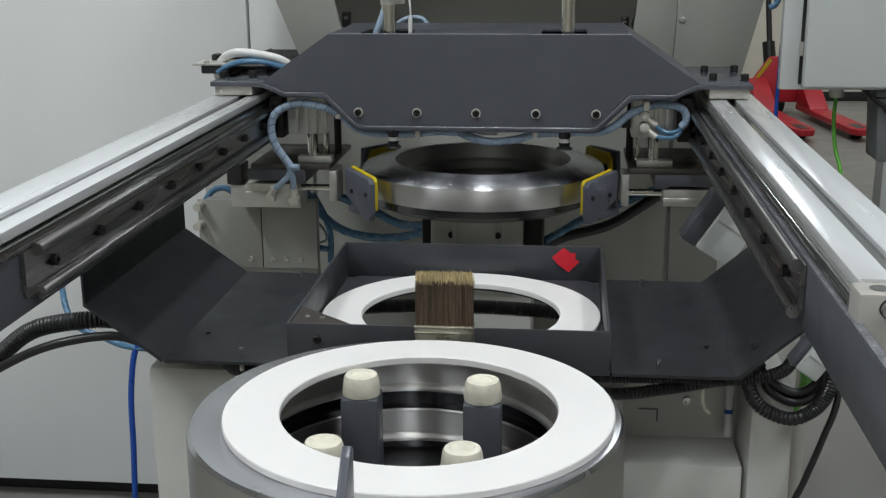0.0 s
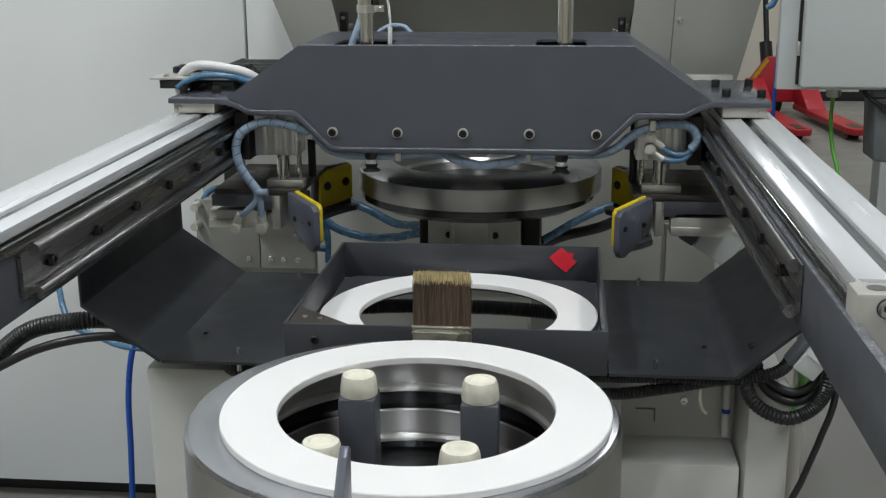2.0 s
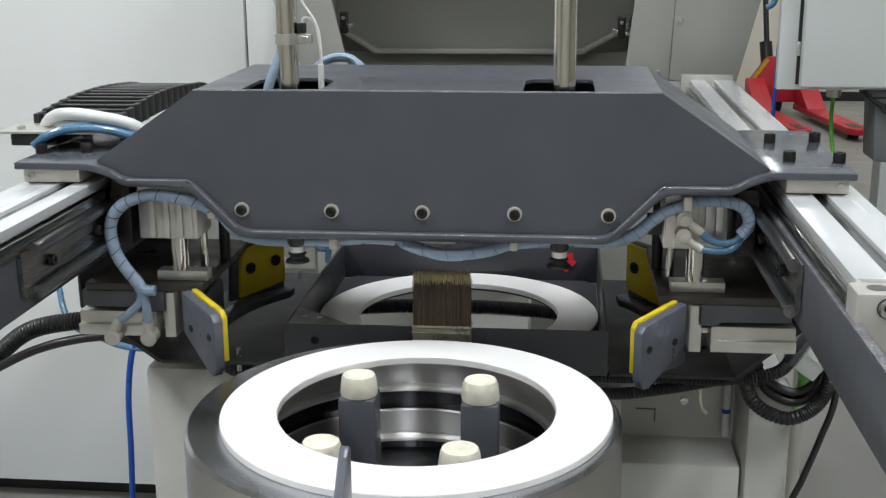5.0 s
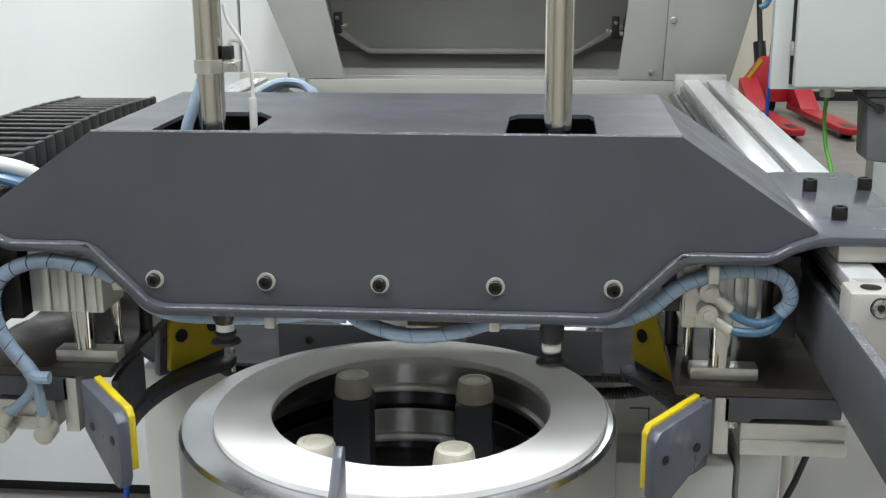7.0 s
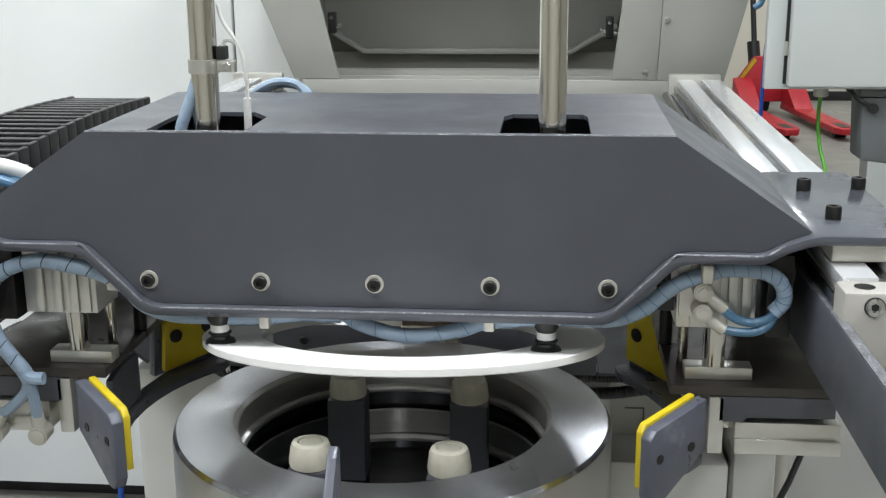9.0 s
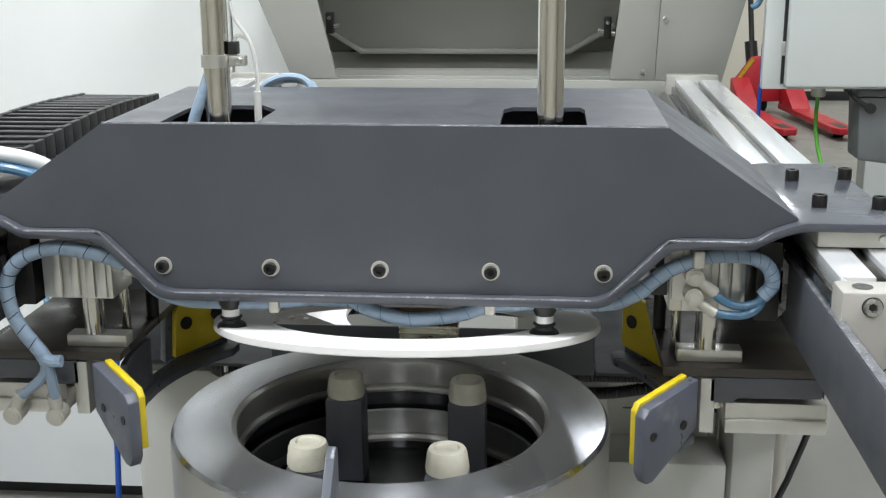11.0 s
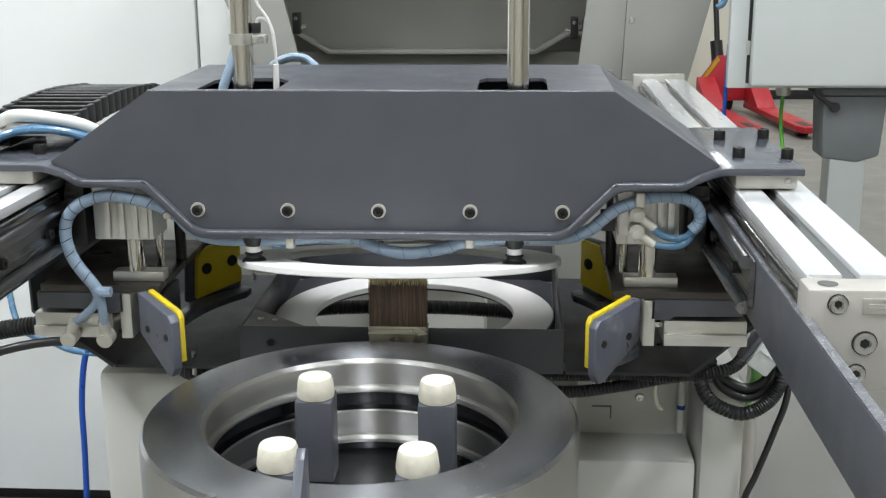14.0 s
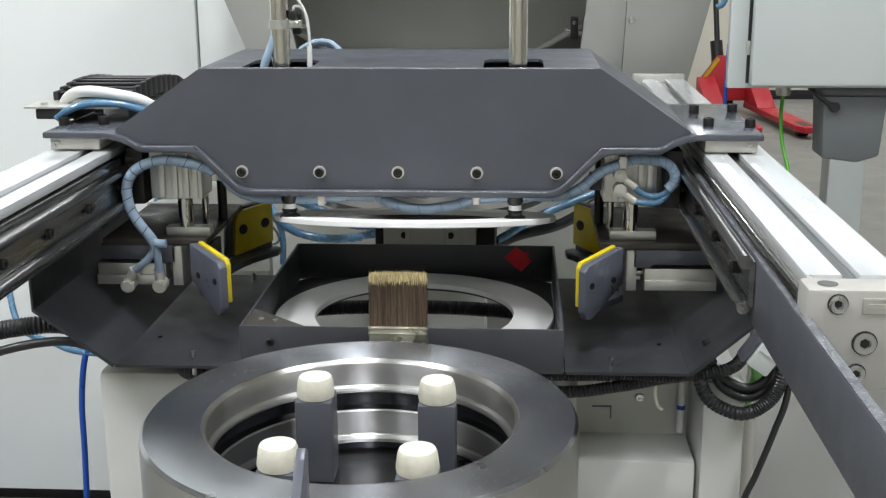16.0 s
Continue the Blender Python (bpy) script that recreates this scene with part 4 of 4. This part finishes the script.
under("white_hose", tube([(-0.512, 0.17, 1.15), (-0.506, 0.14, 1.168), (-0.492, 0.12, 1.188), (-0.469, 0.095, 1.204), (-0.441, 0.08, 1.21), (-0.405, 0.08, 1.206), (-0.37, 0.09, 1.196), (-0.345, 0.11, 1.175)], 0.0078, 8, 14), WHITE_TUBE, "thick white braided hose")
for off in (0, 0.012):
    under("air_tube", tube([(-0.48, 0.055 + off, 1.175), (-0.46, 0.055 + off, 1.188), (-0.43, 0.06 + off, 1.195), (-0.39, 0.07 + off, 1.192), (-0.35, 0.08 + off, 1.178)], 0.005, 8, 10), BLUE_TUBE, "blue air tube")
# the chain and tubes seen behind the cover
rear = under("rear_arm", box(-0.21, -0.1, 0.277, 0.33, 1.168, 1.2, 0.001), BLACKSTEEL, "dark arm behind the cover")
for k in range(3):
    under("air_tube", tube([(-0.2, 0.29 + 0.012 * k, 1.2), (-0.184, 0.3 + 0.012 * k, 1.24), (-0.165, 0.3 + 0.012 * k, 1.255 - 0.002 * k), (-0.146, 0.3 + 0.012 * k, 1.259 - 0.003 * k), (-0.128, 0.3 + 0.012 * k, 1.254 - 0.003 * k), (-0.117, 0.296 + 0.012 * k, 1.235), (-0.112, 0.29 + 0.012 * k, 1.2)], 0.0045, 8, 8), CLEAR_BLUE, "", rear)

# ---- hoses and gear that stay still ----
def hose(name, pts, r, mat, label, ribs=0.0, category="hose", step=None, seg=12):
    return tagged(mesh(name, tube(pts, r, 10, seg, ribs, step=step), mat, 40), label, category)


hose("corrugated_hose", [(-0.78, 0.4, 0.72), (-0.70, 0.4, 0.79), (-0.644, 0.4, 0.839), (-0.589, 0.4, 0.879), (-0.512, 0.4, 0.895), (-0.47, 0.42, 0.888), (-0.42, 0.42, 0.865), (-0.31, 0.36, 0.862), (-0.26, 0.32, 0.862), (-0.2, 0.36, 0.86)], 0.0135, BLACK,
     "black corrugated hose running under the drip tray", 0.14, step=0.0025)
hose("power_cable", [(-0.78, 0.38, 0.74), (-0.645, 0.38, 0.822), (-0.56, 0.38, 0.862), (-0.475, 0.39, 0.876), (-0.42, 0.4, 0.862), (-0.3, 0.36, 0.855)], 0.0065, BLACK, "smooth black cable under the corrugated hose", category="cable")
hose("air_hose", [(-0.86, 1.1, 0.80), (-0.796, 0.95, 0.767), (-0.757, 0.9, 0.716), (-0.70, 0.9, 0.688), (-0.64, 0.9, 0.67), (-0.5, 0.92, 0.66)], 0.006, BLUE_TUBE, "blue air hose crossing behind the machine base")
hose("blue_cable", [(-0.62, 0.9, 0.69), (-0.642, 0.9, 0.66), (-0.656, 0.9, 0.57), (-0.66, 0.9, 0.45), (-0.67, 0.9, 0.3), (-0.72, 0.95, 0.08), (-0.85, 1.1, 0.01), (-1.2, 1.3, 0.01), (-1.9, 1.35, 0.01)], 0.0058, BLUE_CABLE, "dark blue cable hanging to the floor", category="cable")
for k, (y0, x0) in enumerate(((1.38, -1.0), (1.42, -0.9), (1.34, -1.15))):
    hose("floor_cable", [(-2.2, y0, 0.012), (x0 - 0.5, y0 + 0.03, 0.012), (x0, y0 - 0.02, 0.012), (x0 + 0.3, y0 - 0.1, 0.012), (-0.5, y0 - 0.25, 0.012)], 0.0075, BLUE_CABLE, "dark blue cable lying on the floor", category="cable")
hose("corrugated_hose", [(0.12, 0.34, 0.84), (0.223, 0.31, 0.846), (0.294, 0.3, 0.86), (0.351, 0.3, 0.872), (0.428, 0.3, 0.885), (0.46, 0.34, 0.9)], 0.0085, BLACK, "thin black corrugated hose tied under the drip tray", 0.16, step=0.0022)
hose("corrugated_hose", [(0.05, 0.32, 0.868), (0.2, 0.3, 0.872), (0.3, 0.295, 0.8755), (0.37, 0.295, 0.876), (0.41, 0.3, 0.9)], 0.007, BLACK, "thin black corrugated hose tied under the drip tray", 0.18, step=0.0022)
hose("corrugated_hose", [(0.39, 0.3, 0.878), (0.402, 0.3, 0.848), (0.424, 0.3, 0.831), (0.453, 0.3, 0.825), (0.483, 0.3, 0.845), (0.495, 0.3, 0.883), (0.49, 0.33, 0.93)], 0.0095, BLACK, "black corrugated hose hanging in a loop", 0.14, step=0.0024)
for k, dz in enumerate((0, 0.013)):
    hose("power_cable", [(0.405, 0.33 + 0.01 * k, 0.91), (0.412 + 0.004 * k, 0.32, 0.88 - dz), (0.43, 0.32, 0.862 - dz), (0.458, 0.32, 0.852 - dz), (0.482, 0.32, 0.868 - dz), (0.492, 0.34, 0.91)], 0.0062, BLACK, "black cable hanging in a loop", category="cable")
hose("power_cable", [(0.515, 0.36, 0.93), (0.504, 0.3, 0.858), (0.49, 0.3, 0.80), (0.471, 0.3, 0.74), (0.452, 0.3, 0.68), (0.43, 0.32, 0.5), (0.45, 0.35, 0.02)], 0.0043, BLACK, "black cable hanging down beside the base", category="cable")
hose("earth_wire", [(0.475, 0.36, 0.87), (0.482, 0.38, 0.845), (0.478, 0.39, 0.82), (0.47, 0.4, 0.80)], 0.009, GREEN_CABLE, "green earth wire behind the cables", category="cable")
hose("drain_pipe", [(0.505, 0.5, 0.92), (0.502, 0.5, 0.8), (0.5, 0.5, 0.4), (0.5, 0.5, 0.01)], 0.0095, BLOCK_PAINT, "dull grey drain pipe standing beside the base", category="pipe")


def tilted_box(name, at, turn, size, mat, label, cat, plate=0.028):
    ob = thing(name, *at)
    ob.rotation_euler = (0, radians(turn), 0)
    x, y, zz = size
    part("housing", box(-x, x, -y, y, -zz, zz, 0.003), mat, ob)
    part("mount_plate", box(-x - plate, -x - 0.0005, -y * 0.8, y * 0.8, -zz * 1.05, zz * 1.05, 0.003), DARK, ob, "dark mounting plate")
    part("seam", box(-x * 0.9, x * 0.9, -y - 0.0015, -y - 0.0002, zz * 0.25, zz * 0.3), ALU, ob)
    return tagged(ob, label, cat)


tilted_box("junction_box", (0.427, 0.82, 0.937), 33, (0.032, 0.03, 0.045), CABINET, "pale tilted junction box on a dark plate behind the rail", "junction box")
tilted_box("junction_box", (0.457, 0.245, 0.925), 35, (0.015, 0.018, 0.018), CABINET, "small pale tilted junction box under the rail", "junction box", 0.008)

# tubes round the far chuck
for pts, r in (([(-0.591, 1.2, 0.82), (-0.588, 1.2, 0.87), (-0.57, 1.2, 0.905), (-0.538, 1.2, 0.914), (-0.504, 1.2, 0.885), (-0.458, 1.2, 0.835), (-0.4, 1.2, 0.8), (-0.317, 1.2, 0.787)], 0.0065),
               ([(-0.37, 1.2, 0.91), (-0.34, 1.2, 0.865), (-0.3, 1.2, 0.832), (-0.245, 1.2, 0.817), (-0.18, 1.18, 0.822), (-0.11, 1.12, 0.85)], 0.0085),
               ([(-0.3, 1.2, 0.9), (-0.232, 1.2, 0.872), (-0.17, 1.16, 0.855), (-0.1, 1.1, 0.868)], 0.0085),
               ([(-0.36, 1.22, 0.9), (-0.335, 1.2, 0.865), (-0.322, 1.2, 0.82), (-0.323, 1.2, 0.76)], 0.0065),
               ([(0.12, 1.1, 0.84), (0.205, 1.18, 0.872), (0.28, 1.2, 0.9), (0.36, 1.22, 0.93)], 0.008)):
    hose("air_hose", pts, r, BLUE_TUBE, "blue air hose beside the far chuck")
hose("rubber_hose", [(0.11, 1.12, 0.82), (0.16, 1.2, 0.825), (0.251, 1.2, 0.852), (0.338, 1.2, 0.909), (0.4, 1.2, 0.95)], 0.011, BLACK, "thick black rubber hose beside the far chuck")
hose("thin_cable", [(-0.46, 1.2, 0.85), (-0.43, 1.2, 0.815), (-0.37, 1.2, 0.80), (-0.33, 1.2, 0.81), (-0.35, 1.2, 0.845), (-0.4, 1.2, 0.84)], 0.0025, GREYPLASTIC, "thin grey cable beside the far chuck", category="cable")
valve = thing("valve_block", -0.42, 1.1, 0.73)
part("body", box(-0.07, 0.07, -0.03, 0.03, 0.175, 0.22, 0.003), ALU, valve)
part("back_plate", box(-0.158, -0.0285, 0.031, 0.037, 0.035, 0.175, 0.001), MACHINE, valve)
part("back_plate", box(-0.0265, 0.085, 0.031, 0.037, 0.035, 0.175, 0.001), MACHINE, valve)
part("stand", box(-0.15, 0.08, 0.04, 0.08, -0.13, 0.17, 0.002), MACHINE, valve)
for fx in (-0.052, -0.006, 0.021, 0.05):
    part("plate_bolt", cap_screw((fx, 0.031, 0.054), (0, -1, 0), 0.0055, 0.004), ZINC, valve)
for fx, fz in ((-0.152, 0.125), (-0.15, 0.165)):
    part("fitting", rod((fx, 0.0, fz), (fx, 0.031, fz), 0.008, 14), CREAM_METAL, valve)
part("solenoid", box(-0.075, -0.045, -0.035, 0.02, 0.2205, 0.26, 0.003), BLACK, valve)
tagged(valve, "aluminium valve block on a grey bracket beside the far chuck", "valve block")

# ---- control cabinet on its post ----
cab = thing("control_cabinet", 0.579, 1.1, 1.143)
part("housing", box(0.0, 0.7, 0.0, 0.2, 0, 0.9, 0.004), CABINET, cab)
part("front_frame", box(-0.036, 0.7, -0.022, -0.0005, -0.002, 0.9, 0.002), CABINET, cab, "light grey front frame")
part("door", box(0.001, 0.7, -0.05, -0.026, 0.004, 0.9, 0.006), CABINET, cab, "light grey cabinet door")
part("door_gasket", box(-0.0035, 0.69, -0.0258, -0.0222, 0.008, 0.9), BLACK, cab, "black door gasket")
part("hinge", box(-0.006, 0.0005, -0.034, -0.0262, 0.06, 0.085, 0.001), ALU, cab)
part("cable_gland", rod((0.078, 0.03, -0.022), (0.078, 0.03, -0.0005), 0.0135, 18, None, None, 0.002), CREAM_METAL, cab, "pale cable gland")
part("bracket", box(0.13, 0.3, 0.02, 0.18, -0.011, -0.0005, 0.001), BLACK, cab)
tagged(cab, "light grey electrical cabinet on a post beside the machine", "electrical cabinet")
hose("earth_wire", [(0.657, 1.13, 1.122), (0.656, 1.13, 1.08), (0.66, 1.12, 1.03), (0.669, 1.1, 0.985), (0.668, 1.1, 0.94), (0.65, 1.1, 0.7), (0.62, 1.1, 0.3), (0.6, 1.1, 0.02)], 0.0037, GREEN_CABLE, "green and yellow earth cable hanging from the cabinet", category="cable")
post = thing("cabinet_post", 1.235, 2.9, 0)
part("tube", box(-0.02, 0.1, -0.03, 0.07, 0.015, 1.3, 0.004), CABINET, post)
part("foot_plate", box(-0.12, 0.2, -0.14, 0.18, 0, 0.0148, 0.003), CABINET, post)
part("cross_arm", box(-0.02, 0.035, -1.599, -0.0305, 1.2, 1.28, 0.004), CABINET, post, "pale arm that carries the cabinet")
tagged(post, "pale square steel post on the floor", "post")
drop = thing("plastic_bin", 0.775, 1.12, 1.002)
part("bin_body", prism([(-0.05, 0.008), (0.015, 0.0), (0.055, 0.012), (0.062, 0.125), (-0.056, 0.125)], "y", -0.04, 0.04, 0.006), GREYPLASTIC, drop)
part("bin_lid", box(-0.06, 0.066, -0.044, 0.044, 0.1255, 0.139, 0.003), GREYPLASTIC, drop)
part("clip", rod((-0.035, -0.05, 0.105), (-0.035, -0.041, 0.105), 0.009, 16), BLACK, drop)
part("strap", tube([(-0.035, -0.046, 0.105), (-0.06, -0.045, 0.12), (-0.08, -0.03, 0.139)], 0.004, 5, 8), BLACK, drop)
tagged(drop, "dark grey plastic box hung under the cabinet", "plastic box")
hose("blue_cable", [(0.572, 1.28, 1.4), (0.57, 1.28, 1.32), (0.563, 1.28, 1.285), (0.55, 1.28, 1.275)], 0.006, BLUE_TUBE, "blue cable over the cabinet edge", category="cable")
hose("blue_cable", [(0.585, 1.32, 1.2), (0.583, 1.32, 1.08), (0.583, 1.32, 0.98), (0.58, 1.32, 0.5), (0.58, 1.32, 0.01)], 0.004, BLUE_CABLE, "thin dark blue cable hanging from the cabinet", category="cable")

# ---- pallet jack far behind ----
jack = thing("pallet_jack", 1.874, 8.352, 0)
jack.rotation_euler = (0, 0, radians(7))
for sx in (-0.2, 0.2):
    fork = part("fork", prism([(sx - 0.08, 0.1), (sx + 0.08, 0.1), (sx + 0.08, -1.12), (sx + 0.045, -1.2), (sx - 0.045, -1.2), (sx - 0.08, -1.12)], "z", 0.045, 0.09, 0.008), RED, jack, "red steel fork")
    part("fork_wheel", rod((sx - 0.04, -1.02, 0.035), (sx + 0.04, -1.02, 0.035), 0.035, 18), BLACK, jack)
    part("fork_slot", box(sx - 0.035, sx + 0.035, -1.14, -0.95, 0.0905, 0.092), BLACK, fork)
    part("fork_heel", prism([(0.1, 0.04), (-0.25, 0.09), (-0.05, 0.22), (0.1, 0.3)], "x", sx - 0.075, sx + 0.075, 0.01), RED, jack)
part("body", prism([(-0.27, 0.1), (0.27, 0.1), (0.24, 0.27), (0.1, 0.46), (-0.1, 0.46), (-0.24, 0.27)], "y", 0.1, 0.16, 0.012), RED, jack, "red steel body")
part("pump", box(-0.09, 0.09, 0.17, 0.36, 0.1, 0.42, 0.02), RED, jack)
part("label_strip", prism([(-0.238, 0.27), (-0.11, 0.452), (-0.09, 0.432), (-0.212, 0.262)], "y", 0.094, 0.0985), YELLOW, jack, "yellow stripe")
part("handle", rod((-0.06, 0.26, 0.42), (-0.09, 0.42, 1.25), 0.022, 14), BLACK, jack, "black steering handle")
part("spring", rod((-0.06, 0.26, 0.4), (-0.07, 0.3, 0.56), 0.05, 14), BLACK, jack)
part("steer_wheel", rod((-0.06, 0.27, 0.09), (0.06, 0.27, 0.09), 0.09, 24), BLACK, jack)
tagged(jack, "red pallet jack parked on the concrete floor", "pallet jack")

tie = hose("cable_tie", [(0.338, 0.304, 0.871), (0.337, 0.298, 0.85), (0.341, 0.3, 0.834), (0.347, 0.3, 0.828)], 0.0022, CREAM, "frayed pale cable tie under the drip tray", category="cable tie")

hose("corrugated_hose", [(-0.3, 0.66, 0.82), (-0.15, 0.70, 0.828), (0.0, 0.72, 0.826), (0.12, 0.72, 0.822), (0.26, 0.68, 0.82)], 0.0125, BLACK, "black corrugated hose lying under the box", 0.14, step=0.0026)
hose("corrugated_hose", [(-0.3, 0.6, 0.79), (-0.1, 0.66, 0.792), (0.08, 0.67, 0.79), (0.24, 0.6, 0.79)], 0.0125, BLACK, "black corrugated hose lying under the box", 0.14, step=0.0026)
shelf = thing("cable_shelf", 0.0, 0.58, 0.73)
part("plate", box(-0.3, 0.3, -0.14, 0.16, 0.03, 0.045, 0.002), BASEPAINT, shelf)
part("leg", box(-0.28, -0.24, -0.1, 0.12, -0.13, 0.0298, 0.002), BASEPAINT, shelf)
part("leg", box(0.24, 0.28, -0.1, 0.12, -0.13, 0.0298, 0.002), BASEPAINT, shelf)
part("upstand", box(0.075, 0.1, -0.06, -0.04, 0.0455, 0.085, 0.002), ALU, shelf)
tagged(shelf, "pale grey cable shelf under the box", "shelf")


# ---- movement ----
SLIDE = ((0, .940), (1.0, .940), (1.2, .928), (1.3, .908), (1.5, .8506), (2, .7246), (2.5, .6265), (3, .5368), (3.5, .4475), (4, .3600), (4.5, .268), (5, .178), (5.5, .088), (6, .0),
         (6.3, -.053), (6.5, -.0884), (6.7, -.103), (7, -.104), (8, -.1035), (9, -.1035), (9.9, -.1035), (10.3, -.092), (11, -.056), (11.5, -.029), (12, .001), (12.5, .0395), (13, .0888),
         (13.5, .1369), (14, .1890), (14.5, .2410), (15, .3005), (15.5, .3609), (16, .4131))
OPEN = 0.05
DROP = 0.0955
TILT = -10.5


def slide_at(t):
    for (a, ya), (b, yb) in zip(SLIDE, SLIDE[1:]):
        if a <= t <= b:
            return ya + (yb - ya) * (t - a) / (b - a)


def motions():
    walk(carriage, [(t, pose(0, y, 0)) for t, y in SLIDE])
    for s, ob in jaws.items():
        walk(ob, [(t, pose(s * OPEN * k, 0, 0)) for t, k in ((0, 0), (0.25, 0), (0.4, 0.25), (0.5, 0.44), (0.6, 0.65), (0.7, 0.88), (0.8, 0.99), (0.9, 1), (2, 1), (9, 1), (16, 1))])
    falls = {1: ((0, 0), (6.9, 0), (7.0, .12), (7.2, .6), (7.4, 1), (7.7, 1)), -1: ((0, 0), (7.3, 0), (7.4, .05), (7.5, .4), (7.6, .75), (7.7, 1))}
    rise = ((7.75, 1), (7.8, .9), (7.9, .62), (8.0, .35), (8.1, .13), (8.2, .02), (8.3, 0), (9, 0), (16, 0))
    for s, ob in cups.items():
        walk(ob, [(t, pose(0, 0, -DROP * k)) for t, k in falls[s] + rise])
    top = 1.0485
    lean = {7.75: 0, 7.8: .3, 7.9: .8, 8.0: 1}

    def hung(y, height, k):
        """The ring hangs from its two front cups, its far side lower."""
        return pose(0.014, y + 0.013, height) @ pose(0, 0, 0, TILT * k) @ pose(0, 0.0875, 0)

    rows = [(t, hung(-.1035, top - DROP, 0)) for t in (0, 4, 7.7)] + [(t, hung(-.1035, top - DROP * k, lean.get(t, 1))) for t, k in rise if t < 9]
    rows += [(t, hung(y, top, 1)) for t, y in SLIDE if t >= 9]
    walk(held, rows)
    times = [0.0, 1.0] + [1.2 + 0.3 * i for i in range(19)] + [6.9, 9.0, 9.8] + [10.0 + 0.4 * i for i in range(16)]
    for k, ob in enumerate(links):
        walk(ob, [(t, link_pose(k, slide_at(t))) for t in times])


motions()
